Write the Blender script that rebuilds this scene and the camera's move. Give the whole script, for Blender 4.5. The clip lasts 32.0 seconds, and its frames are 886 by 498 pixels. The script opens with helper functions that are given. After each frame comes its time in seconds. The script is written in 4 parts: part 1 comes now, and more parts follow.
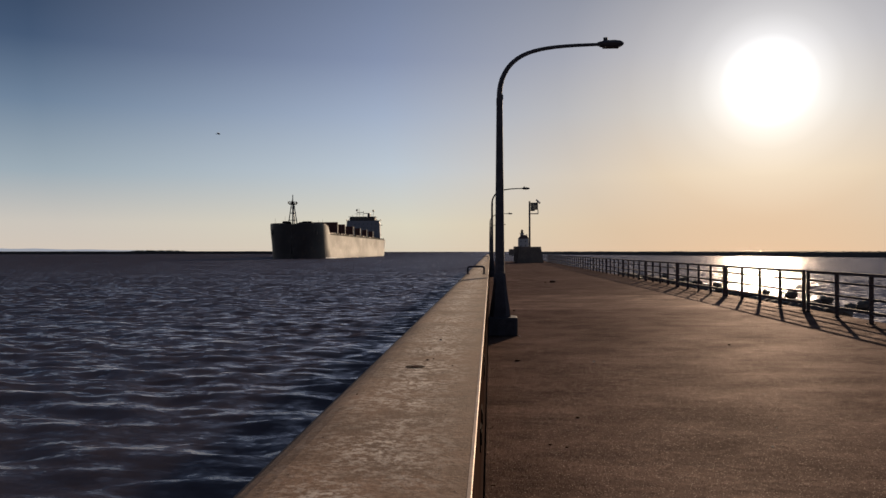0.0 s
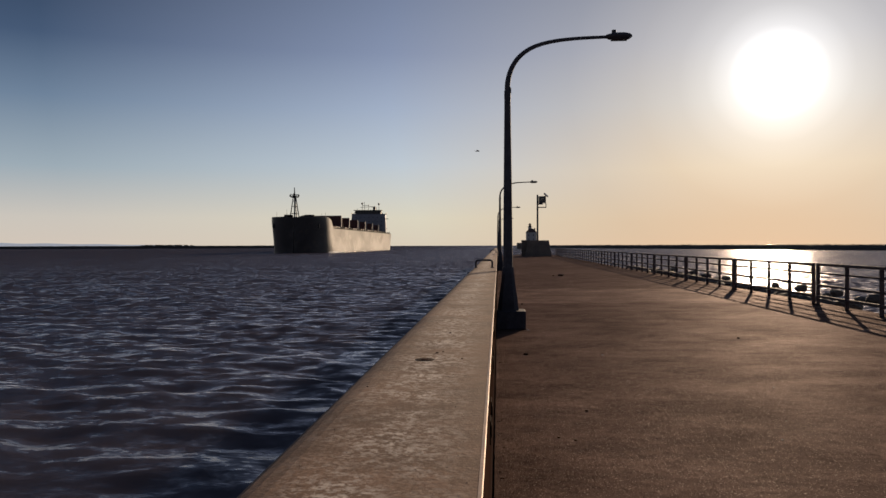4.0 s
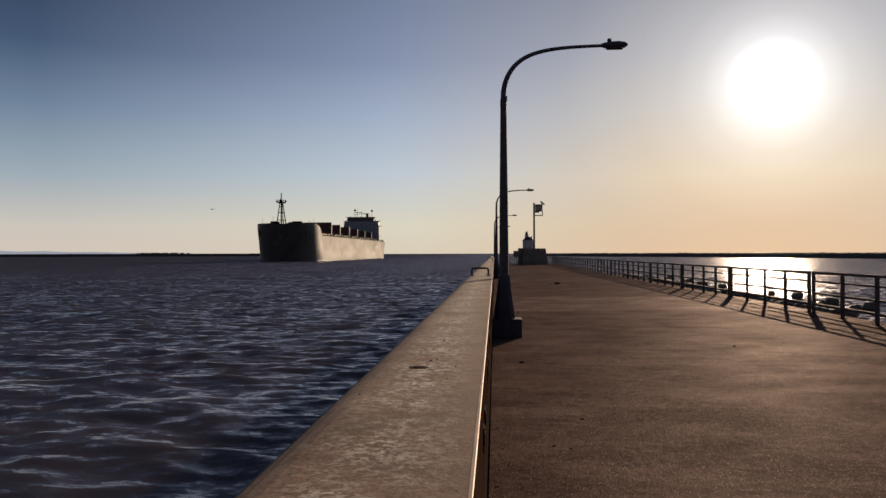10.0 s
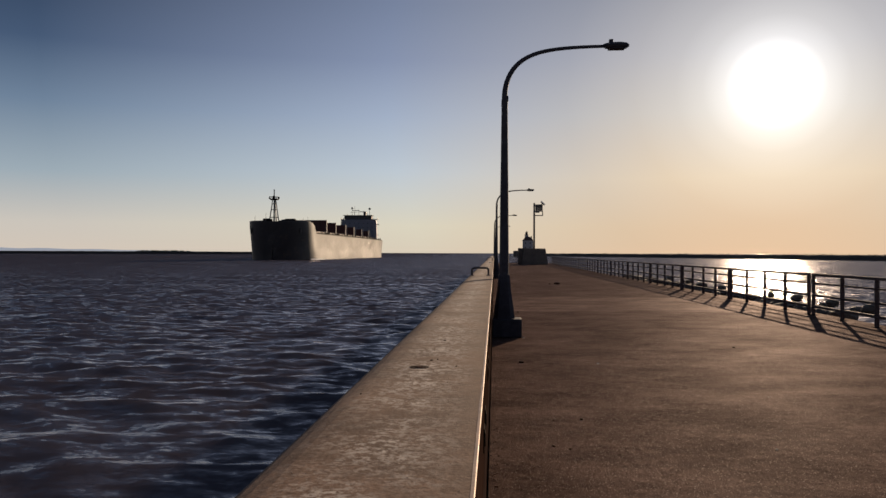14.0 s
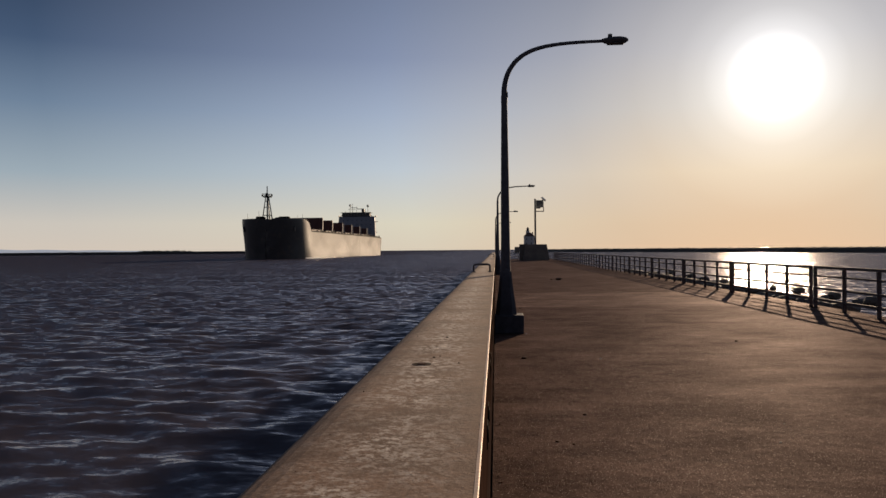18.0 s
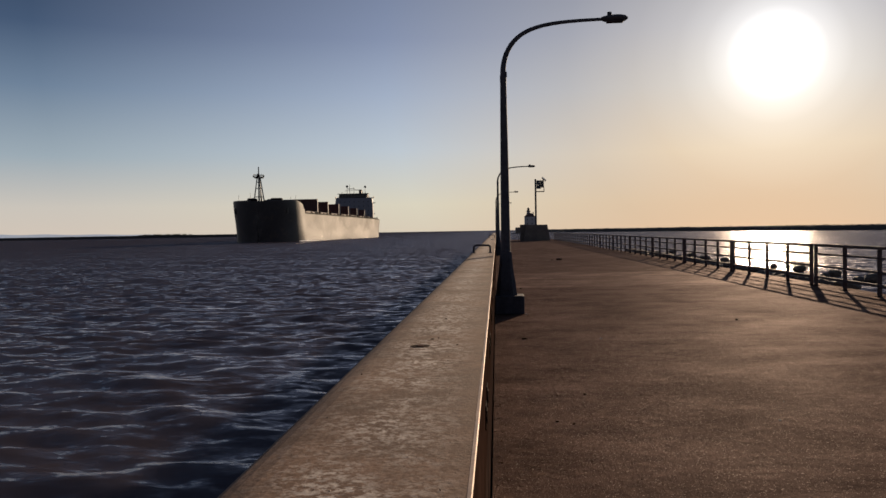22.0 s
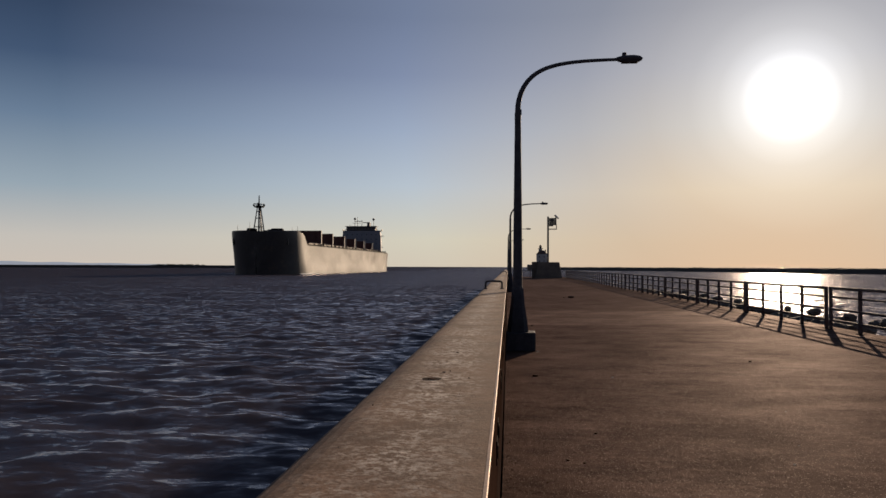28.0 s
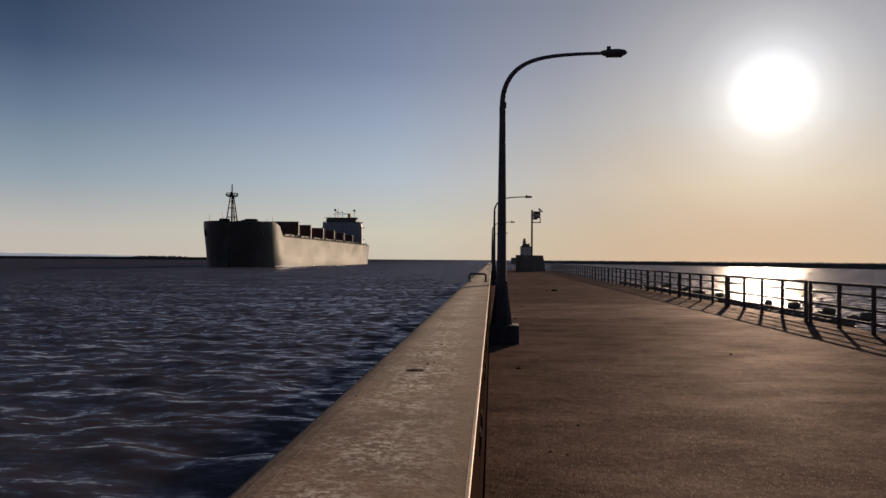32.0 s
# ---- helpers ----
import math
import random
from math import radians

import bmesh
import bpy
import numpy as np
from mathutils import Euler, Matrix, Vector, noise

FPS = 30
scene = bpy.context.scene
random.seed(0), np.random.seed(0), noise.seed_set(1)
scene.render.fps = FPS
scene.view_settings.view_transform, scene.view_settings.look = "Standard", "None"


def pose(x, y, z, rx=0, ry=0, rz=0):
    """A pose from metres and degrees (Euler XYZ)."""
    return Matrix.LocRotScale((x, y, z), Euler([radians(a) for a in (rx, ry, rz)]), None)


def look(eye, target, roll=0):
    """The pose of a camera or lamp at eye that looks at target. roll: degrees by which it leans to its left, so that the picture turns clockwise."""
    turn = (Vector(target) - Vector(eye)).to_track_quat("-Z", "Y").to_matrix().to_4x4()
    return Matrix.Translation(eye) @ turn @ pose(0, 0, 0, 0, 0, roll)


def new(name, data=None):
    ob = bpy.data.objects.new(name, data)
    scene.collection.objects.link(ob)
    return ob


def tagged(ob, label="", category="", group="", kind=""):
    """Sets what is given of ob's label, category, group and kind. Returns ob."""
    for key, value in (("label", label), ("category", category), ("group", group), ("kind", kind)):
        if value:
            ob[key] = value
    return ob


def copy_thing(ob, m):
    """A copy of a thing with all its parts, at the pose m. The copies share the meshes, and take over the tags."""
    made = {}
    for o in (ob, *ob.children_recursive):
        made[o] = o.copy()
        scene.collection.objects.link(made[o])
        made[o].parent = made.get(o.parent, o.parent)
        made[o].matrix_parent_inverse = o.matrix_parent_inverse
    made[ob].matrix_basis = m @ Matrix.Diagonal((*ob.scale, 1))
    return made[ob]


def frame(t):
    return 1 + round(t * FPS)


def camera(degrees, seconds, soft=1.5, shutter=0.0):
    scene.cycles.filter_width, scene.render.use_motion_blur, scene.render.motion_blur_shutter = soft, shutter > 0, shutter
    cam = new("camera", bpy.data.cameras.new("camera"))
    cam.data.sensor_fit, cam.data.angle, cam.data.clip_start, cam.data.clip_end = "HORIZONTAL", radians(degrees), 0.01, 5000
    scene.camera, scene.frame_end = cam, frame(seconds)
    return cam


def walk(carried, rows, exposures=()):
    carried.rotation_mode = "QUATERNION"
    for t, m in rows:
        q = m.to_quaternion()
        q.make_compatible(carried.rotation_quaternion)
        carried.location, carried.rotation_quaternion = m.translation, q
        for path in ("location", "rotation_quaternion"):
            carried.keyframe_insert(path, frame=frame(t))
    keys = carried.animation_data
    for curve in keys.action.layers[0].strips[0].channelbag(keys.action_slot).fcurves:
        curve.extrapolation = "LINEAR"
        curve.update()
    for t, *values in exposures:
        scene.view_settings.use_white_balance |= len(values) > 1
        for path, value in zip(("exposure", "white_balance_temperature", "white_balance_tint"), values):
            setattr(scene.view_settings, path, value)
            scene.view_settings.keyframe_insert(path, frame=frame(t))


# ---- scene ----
cam = camera(60.0, 32.0, soft=1.5)

# seconds, eye x, y, z, yaw to the left of the pier's line, pitch, roll
PATH = [
    (0.0, -0.006, -0.002, 1.563, 3.510, 0.171, -0.069),
    (0.5, -0.001, -0.002, 1.566, 3.466, 0.222, 0.020),
    (1.0, -0.003, -0.003, 1.562, 3.463, 0.299, -0.061),
    (1.5, -0.010, -0.001, 1.563, 3.539, 0.171, -0.027),
    (2.0, -0.009, -0.007, 1.564, 3.542, -0.027, -0.022),
    (2.5, -0.009, -0.003, 1.565, 3.516, -0.227, 0.101),
    (3.0, -0.013, -0.003, 1.564, 3.513, -0.225, 0.127),
    (3.5, -0.014, -0.004, 1.559, 3.808, -0.290, -0.022),
    (5.5, -0.003, -0.001, 1.560, 4.315, -0.174, -0.333),
    (6.0, -0.005, -0.003, 1.560, 4.262, -0.033, -0.296),
    (6.5, -0.004, -0.003, 1.558, 4.181, 0.003, -0.186),
    (7.0, -0.003, 0.001, 1.556, 4.144, 0.072, -0.258),
    (7.5, -0.004, -0.001, 1.557, 4.079, 0.081, -0.240),
    (8.0, -0.004, -0.000, 1.558, 3.983, 0.061, -0.160),
    (8.5, -0.004, -0.003, 1.558, 3.936, 0.064, -0.093),
    (9.0, 0.001, -0.002, 1.562, 3.931, 0.258, -0.105),
    (9.5, 0.001, 0.001, 1.562, 3.871, 0.370, -0.077),
    (10.0, 0.001, -0.001, 1.557, 3.850, 0.316, -0.174),
    (10.5, 0.002, -0.005, 1.563, 3.785, 0.248, -0.184),
    (11.0, 0.001, -0.000, 1.558, 3.616, 0.238, -0.046),
    (11.5, 0.007, -0.002, 1.564, 3.523, 0.295, 0.092),
    (12.0, 0.001, -0.004, 1.564, 3.480, 0.339, 0.027),
    (12.5, -0.002, -0.003, 1.563, 3.587, 0.312, 0.003),
    (13.0, -0.004, -0.003, 1.562, 3.709, 0.318, 0.060),
    (13.5, -0.008, -0.003, 1.562, 3.780, 0.286, 0.206),
    (14.0, -0.006, -0.002, 1.559, 3.839, 0.273, 0.210),
    (14.5, -0.008, -0.001, 1.560, 3.928, 0.208, 0.240),
    (16.5, -0.005, -0.004, 1.559, 4.025, 0.159, -0.252),
    (17.0, -0.010, 0.002, 1.559, 4.012, 0.041, -0.309),
    (17.5, -0.003, -0.001, 1.559, 3.982, -0.021, -0.333),
    (18.0, -0.005, -0.004, 1.559, 3.941, 0.048, -0.481),
    (18.5, 0.001, -0.001, 1.561, 3.946, 0.004, -0.627),
    (19.0, 0.001, 0.002, 1.559, 3.906, -0.046, -0.775),
    (19.5, -0.002, 0.003, 1.555, 3.946, -0.234, -0.670),
    (20.0, -0.000, -0.001, 1.554, 4.039, -0.339, -0.590),
    (20.5, 0.002, 0.001, 1.553, 3.864, -0.416, -0.431),
    (21.0, 0.004, 0.005, 1.561, 3.371, -0.728, -0.848),
    (21.5, -0.003, 0.002, 1.565, 3.882, -0.900, -1.077),
    (22.0, 0.008, 0.008, 1.561, 4.014, -1.357, -0.989),
    (22.5, 0.016, 0.009, 1.557, 3.126, -1.720, -1.004),
    (23.0, 0.014, 0.014, 1.558, 2.951, -1.928, -1.031),
    (23.5, 0.002, 0.010, 1.558, 3.225, -1.971, -0.911),
    (24.0, -0.010, 0.007, 1.561, 3.690, -1.754, -0.542),
    (24.5, -0.010, 0.000, 1.568, 3.799, -1.168, -0.474),
    (25.0, -0.009, 0.004, 1.564, 4.727, -0.224, -0.873),
    (25.5, -0.013, 0.002, 1.561, 5.706, 0.033, -0.882),
    (27.5, -0.003, 0.005, 1.550, 5.001, 1.397, 0.315),
    (28.0, -0.001, 0.001, 1.549, 4.866, 1.299, 0.190),
    (28.5, -0.002, 0.002, 1.550, 4.688, 1.279, 0.300),
    (29.0, 0.002, -0.000, 1.551, 4.386, 1.420, 0.330),
    (29.5, 0.000, -0.003, 1.553, 4.044, 1.504, 0.303),
    (30.0, -0.003, -0.004, 1.547, 3.776, 1.488, 0.367),
    (30.5, 0.003, -0.001, 1.551, 3.672, 1.243, 0.375),
    (31.0, -0.002, 0.003, 1.553, 3.564, 1.086, 0.389),
    (31.5, -0.007, 0.003, 1.543, 3.590, 0.965, 0.396),
    (32.0, -0.002, -0.000, 1.544, 3.673, 0.771, 0.431),
]


def aim(x, y, z, yaw, pitch, roll):
    a, b = radians(yaw), radians(pitch)
    way = Vector((-math.sin(a) * math.cos(b), math.cos(a) * math.cos(b), math.sin(b)))
    eye = Vector((x, y, z))
    return look(eye, eye + way, roll)


walk(cam, [(row[0], aim(*row[1:])) for row in PATH], [(0, 0.0, 6450, 10), (25, -0.02, 6480, 10), (28, -0.10, 6330, 10), (32, -0.20, 6330, 10)])

# ---- world and sun ----
SUN = Vector((0.328, 0.924, 0.199)).normalized()
world = bpy.data.worlds.new("world")
scene.world = world
world.use_nodes = True
wn, wl = world.node_tree.nodes, world.node_tree.links
wn.clear()


def sky_math(op, a, b=0.0, c=None):
    n = wn.new("ShaderNodeMath")
    n.operation = op
    for k, v in enumerate((a, b) if c is None else (a, b, c)):
        if isinstance(v, (int, float)):
            n.inputs[k].default_value = v
        else:
            wl.new(v, n.inputs[k])
    return n.outputs[0]


def sky_ramp(fac, stops):
    r = wn.new("ShaderNodeValToRGB")
    e = r.color_ramp.elements
    for k, (p, c) in enumerate(stops):
        s = e[k] if k < 2 else e.new(p)
        s.position, s.color = p, (*c, 1)
    wl.new(fac, r.inputs[0])
    return r.outputs["Color"]


def sky_mix(fac, a, b):
    m = wn.new("ShaderNodeMix")
    m.data_type = "RGBA"
    for k, v in ((0, fac), (6, a), (7, b)):
        wl.new(v, m.inputs[k])
    return m.outputs[2]


def sky_range(v, a, b, c=0.0, d=1.0, smooth=False):
    r = wn.new("ShaderNodeMapRange")
    r.interpolation_type = "SMOOTHSTEP" if smooth else "LINEAR"
    for k, x in zip(("From Min", "From Max", "To Min", "To Max"), (a, b, c, d)):
        r.inputs[k].default_value = x
    wl.new(v, r.inputs["Value"])
    return r.outputs[0]


coord = wn.new("ShaderNodeTexCoord")
dot = wn.new("ShaderNodeVectorMath")
dot.operation = "DOT_PRODUCT"
dot.inputs[1].default_value = SUN
wl.new(coord.outputs["Generated"], dot.inputs[0])
off_sun = sky_math("MULTIPLY", sky_math("ARCCOSINE", sky_math("MINIMUM", dot.outputs["Value"], 1.0)), 180 / math.pi)
split = wn.new("ShaderNodeSeparateXYZ")
wl.new(coord.outputs["Generated"], split.inputs[0])
height = sky_range(sky_math("MULTIPLY", sky_math("ARCSINE", split.outputs["Z"]), 180 / math.pi), 0.0, 40.0)
# the sky's colour by height, in degrees over 40: away from the sun, half way, and about the sun
far_sky = sky_ramp(height, [(0.0, (0.62, 0.54, 0.47)), (1.0, (0.05, 0.07, 0.118)), (0.05, (0.58, 0.535, 0.485)), (0.135, (0.325, 0.39, 0.445)),
                            (0.25, (0.148, 0.208, 0.30)), (0.35, (0.052, 0.084, 0.154)), (0.45, (0.026, 0.043, 0.087)), (0.6, (0.045, 0.066, 0.115))])
mid_sky = sky_ramp(height, [(0.0, (0.64, 0.57, 0.465)), (1.0, (0.15, 0.185, 0.25)), (0.05, (0.67, 0.62, 0.50)), (0.15, (0.50, 0.555, 0.615)),
                            (0.25, (0.355, 0.415, 0.535)), (0.35, (0.23, 0.272, 0.395)), (0.45, (0.176, 0.212, 0.315))])
near_sky = sky_ramp(height, [(0.0, (0.64, 0.43, 0.29)), (1.0, (0.23, 0.245, 0.285)), (0.04, (0.66, 0.45, 0.30)), (0.135, (0.71, 0.555, 0.395)),
                             (0.25, (0.54, 0.495, 0.455)), (0.35, (0.41, 0.40, 0.425)), (0.45, (0.32, 0.32, 0.355))])
back_sky = sky_ramp(height, [(0.0, (0.10, 0.09, 0.10)), (1.0, (0.05, 0.065, 0.10)), (0.1, (0.13, 0.125, 0.145)), (0.3, (0.085, 0.10, 0.14))])
away = sky_mix(sky_range(off_sun, 58.0, 105.0), far_sky, back_sky)
calm = sky_mix(sky_range(off_sun, 9.0, 27.0), near_sky, sky_mix(sky_range(off_sun, 27.0, 50.0), mid_sky, away))
# the bright aureole round the sun in the hazy evening air
AUREOLE = sky_ramp(sky_range(off_sun, 0.0, 14.0), [(0.0, (1, 1, 1)), (1.0, (0, 0, 0)), (0.08, (1, 1, 1)), (0.15, (0.56, 0.54, 0.51)),
                                                   (0.23, (0.32, 0.305, 0.28)), (0.33, (0.185, 0.172, 0.15)), (0.46, (0.10, 0.09, 0.075)), (0.66, (0.04, 0.034, 0.027))])
sky = wn.new("ShaderNodeTexSky")
sky.sky_type = "NISHITA"
sky.sun_disc = False
sky.sun_elevation = math.asin(SUN.z)
sky.sun_rotation = math.atan2(SUN.x, SUN.y)
sky.air_density, sky.dust_density, sky.ozone_density = 1.0, 0.1, 2.0


def background(color, strength):
    b = wn.new("ShaderNodeBackground")
    b.inputs["Strength"].default_value = strength
    wl.new(color, b.inputs["Color"])
    return b.outputs[0]


def added(a, b):
    n = wn.new("ShaderNodeAddShader")
    wl.new(a, n.inputs[0])
    wl.new(b, n.inputs[1])
    return n.outputs[0]


wo = wn.new("ShaderNodeOutputWorld")
wl.new(added(added(background(sky.outputs[0], 0.006), background(calm, 0.97)), background(AUREOLE, 1.5)), wo.inputs["Surface"])

lamp = bpy.data.lights.new("sun", "SUN")
lamp.energy, lamp.angle, lamp.color = 5.0, radians(0.6), (1.0, 0.74, 0.5)
# the shadows on the deck put the disc a little over the middle of its glow
sun = new("sun", lamp)
sun.matrix_world = look((SUN + Vector((0, 0, 0.014))) * 200, (0, 0, 0))

# ---- materials ----
def material(name, color, rough=0.8, metal=0.0, var=0.25, scale=3.0, fine=40.0, bump=0.2, depth=0.01, stretch=(1, 1, 1),
             stain=None, stain_at=(0.55, 0.7), stain_scale=0.8, rand=0.0, rough_var=0.1, spec=0.5, speck=0.0, bands=0.0, glint_fleck=None, strip=None, sheen=0.0):
    """A surface with broad and fine variation, an optional stain colour and fine relief, in metres of the thing's own space."""
    m = bpy.data.materials.new(name)
    m.use_nodes = True
    n, l = m.node_tree.nodes, m.node_tree.links
    b = n["Principled BSDF"]
    b.inputs["Metallic"].default_value, b.inputs["Specular IOR Level"].default_value = metal, spec
    tc = n.new("ShaderNodeTexCoord")
    mp = n.new("ShaderNodeMapping")
    mp.inputs["Scale"].default_value = stretch
    l.new(tc.outputs["Object"], mp.inputs["Vector"])

    def cloud(size, detail=6.0, rough_=0.6, plain=False):
        t = n.new("ShaderNodeTexNoise")
        t.inputs["Scale"].default_value, t.inputs["Detail"].default_value, t.inputs["Roughness"].default_value = size, detail, rough_
        l.new(tc.outputs["Object"] if plain else mp.outputs[0], t.inputs["Vector"])
        return t.outputs["Fac"]

    def ranged(sock, a, b_, c, d):
        r = n.new("ShaderNodeMapRange")
        for k, v in zip(("From Min", "From Max", "To Min", "To Max"), (a, b_, c, d)):
            r.inputs[k].default_value = v
        l.new(sock, r.inputs["Value"])
        return r.outputs[0]

    def times(a, b_):
        r = n.new("ShaderNodeMath")
        r.operation = "MULTIPLY"
        l.new(a, r.inputs[0])
        l.new(b_, r.inputs[1])
        return r.outputs[0]

    broad, grain, middle = cloud(scale), cloud(fine, 4.0, 0.6, bands > 0), cloud(math.sqrt(scale * fine), 5.0, 0.6, bands > 0)
    value = times(ranged(middle, 0.3, 0.7, 1 - var * 0.6, 1 + var * 0.6), times(ranged(broad, 0.3, 0.7, 1 - var, 1 + var), ranged(grain, 0.3, 0.7, 1 - var * 0.7, 1 + var * 0.7)))
    if bands:
        # strips laid side by side across the run of the pavement
        bm_ = n.new("ShaderNodeMapping")
        bm_.inputs["Scale"].default_value = (0.5, 3.2, 1.0)
        l.new(tc.outputs["Object"], bm_.inputs["Vector"])
        bt = n.new("ShaderNodeTexNoise")
        bt.inputs["Scale"].default_value, bt.inputs["Detail"].default_value, bt.inputs["Roughness"].default_value = 1.0, 6.0, 0.62
        l.new(bm_.outputs[0], bt.inputs["Vector"])
        value = times(value, ranged(bt.outputs["Fac"], 0.36, 0.64, 1 - bands, 1 + bands))
    if rand:
        oi = n.new("ShaderNodeObjectInfo")
        value = times(value, ranged(oi.outputs["Random"], 0, 1, 1 - rand, 1 + rand))
    col = n.new("ShaderNodeMix")
    col.data_type, col.blend_type = "RGBA", "MULTIPLY"
    col.inputs[0].default_value = 1.0
    col.inputs[6].default_value = (*color, 1)
    l.new(value, col.inputs[7])
    out = col.outputs[2]
    if stain:
        mix = n.new("ShaderNodeMix")
        mix.data_type = "RGBA"
        amount = ranged(cloud(stain_scale, 8.0, 0.7), stain_at[0], stain_at[1], 0, 1)
        if speck:
            amount = times(amount, ranged(cloud(speck, 6.0, 0.7), 0.46, 0.58, 0, 1))
        if strip:
            # wear that keeps to a lane along the thing
            sep = n.new("ShaderNodeSeparateXYZ")
            l.new(tc.outputs["Object"], sep.inputs[0])
            off = n.new("ShaderNodeMath")
            off.operation = "SUBTRACT"
            off.inputs[1].default_value = strip[0]
            l.new(sep.outputs[0], off.inputs[0])
            far_ = n.new("ShaderNodeMath")
            far_.operation = "ABSOLUTE"
            l.new(off.outputs[0], far_.inputs[0])
            amount = times(amount, ranged(far_.outputs[0], 0.02, strip[1], 1.0, 0.05))
        l.new(amount, mix.inputs[0])
        l.new(out, mix.inputs[6])
        mix.inputs[7].default_value = (*stain, 1)
        out = mix.outputs[2]
    if glint_fleck:
        # pale specks of grit; as plain colour they also stand for glints off the grain
        mix = n.new("ShaderNodeMix")
        mix.data_type = "RGBA"
        l.new(ranged(cloud(75.0, 2.0, 0.5, True), 0.65, 0.70, 0, 1), mix.inputs[0])
        l.new(out, mix.inputs[6])
        mix.inputs[7].default_value = (*glint_fleck, 1)
        out = mix.outputs[2]
    l.new(out, b.inputs["Base Color"])
    l.new(ranged(broad, 0.3, 0.7, max(rough - rough_var, 0.02), min(rough + rough_var, 1)), b.inputs["Roughness"])
    if bump:
        bp = n.new("ShaderNodeBump")
        bp.inputs["Strength"].default_value, bp.inputs["Distance"].default_value = bump, depth
        l.new(grain, bp.inputs["Height"])
        if bands:
            # worn hollows a hand wide under the grain
            wide = n.new("ShaderNodeBump")
            wide.inputs["Strength"].default_value, wide.inputs["Distance"].default_value = 0.7, 0.02
            l.new(middle, wide.inputs["Height"])
            l.new(wide.outputs[0], bp.inputs["Normal"])
        l.new(bp.outputs[0], b.inputs["Normal"])
    if sheen:
        # trodden grains catch the low light ahead
        skin, rim, amount, whole = n.new("ShaderNodeBsdfGlossy"), n.new("ShaderNodeFresnel"), n.new("ShaderNodeMath"), n.new("ShaderNodeMixShader")
        skin.inputs["Color"].default_value, skin.inputs["Roughness"].default_value = (0.98, 0.87, 0.85, 1), 0.56
        rim.inputs["IOR"].default_value = 1.7
        amount.operation, amount.inputs[1].default_value = "MULTIPLY", sheen
        l.new(rim.outputs[0], amount.inputs[0])
        l.new(times(amount.outputs[0], value), whole.inputs[0])
        l.new(b.outputs[0], whole.inputs[1])
        l.new(skin.outputs[0], whole.inputs[2])
        l.new(bp.outputs[0], skin.inputs["Normal"])
        l.new(whole.outputs[0], n["Material Output"].inputs["Surface"])
    return m


DECK = material("deck_concrete", (0.080, 0.046, 0.035), 0.80, var=0.40, scale=0.9, fine=85, bump=1.0, depth=0.008, rough_var=0.03, stretch=(0.8, 1.15, 1),
                stain=(0.045, 0.024, 0.018), stain_at=(0.5, 0.66), stain_scale=1.7, rand=0.10, spec=0.0, bands=0.11, sheen=0.046, glint_fleck=(0.5, 0.4, 0.33))
SANDY = material("sandy_deck_concrete", (0.108, 0.064, 0.047), 0.80, var=0.44, scale=0.9, fine=85, bump=1.0, depth=0.008, rough_var=0.03, stretch=(0.8, 1.15, 1),
                 stain=(0.07, 0.038, 0.028), stain_at=(0.5, 0.66), stain_scale=1.7, rand=0.08, spec=0.0, bands=0.11, sheen=0.062, glint_fleck=(0.5, 0.4, 0.33))
CAP = material("cap_concrete", (0.192, 0.123, 0.086), 0.85, var=0.28, scale=2.2, fine=70, bump=0.5, depth=0.004, stretch=(1.0, 1.0, 1),
               stain=(0.70, 0.62, 0.54), stain_at=(0.38, 0.55), stain_scale=3.4, speck=42.0, strip=(-0.28, 0.22), rand=0.04, spec=0.1)
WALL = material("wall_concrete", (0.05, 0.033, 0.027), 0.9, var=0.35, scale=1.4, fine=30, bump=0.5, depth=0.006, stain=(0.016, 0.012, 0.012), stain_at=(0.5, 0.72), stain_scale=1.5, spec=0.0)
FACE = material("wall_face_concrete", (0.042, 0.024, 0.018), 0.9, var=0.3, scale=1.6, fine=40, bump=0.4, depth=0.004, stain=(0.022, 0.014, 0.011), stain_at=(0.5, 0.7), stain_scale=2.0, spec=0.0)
JOINT = material("joint_mortar", (0.12, 0.072, 0.055), 0.9, var=0.4, scale=3, fine=60, bump=0.6, depth=0.004, spec=0.0, sheen=0.05)
MASS = material("pier_concrete", (0.28, 0.22, 0.17), 0.85, var=0.3, scale=0.8, fine=25, bump=0.5, depth=0.01, stain=(0.12, 0.09, 0.07))
RUST = material("worn_steel_edge", (0.42, 0.31, 0.245), 0.62, 0.4, var=0.3, scale=4, fine=60, bump=0.15, depth=0.002)
PAINT = material("dark_painted_steel", (0.062, 0.062, 0.076), 0.75, 0.0, var=0.25, scale=3, fine=40, bump=0.1, depth=0.002, spec=0.12)
RAIL = material("weathered_rail_steel", (0.10, 0.072, 0.068), 0.85, 0.0, var=0.3, scale=5, fine=60, bump=0.15, depth=0.002, spec=0.2)
GALV = material("galvanised_steel", (0.22, 0.22, 0.22), 0.45, 0.7, var=0.2, scale=6, fine=50, bump=0.1, depth=0.002)
ROCK = material("riprap_stone", (0.07, 0.056, 0.046), 0.8, var=0.35, scale=1.5, fine=14, bump=0.7, depth=0.03, rand=0.25)
BLOCK = material("block_concrete", (0.16, 0.13, 0.11), 0.85, var=0.25, scale=0.9, fine=20, bump=0.4, depth=0.01)
WHITE = material("white_masonry", (0.42, 0.41, 0.42), 0.7, var=0.12, scale=0.6, fine=8, bump=0.1)
ROOF = material("roof_brown", (0.09, 0.05, 0.045), 0.7, var=0.2, scale=1, fine=8, bump=0.1)
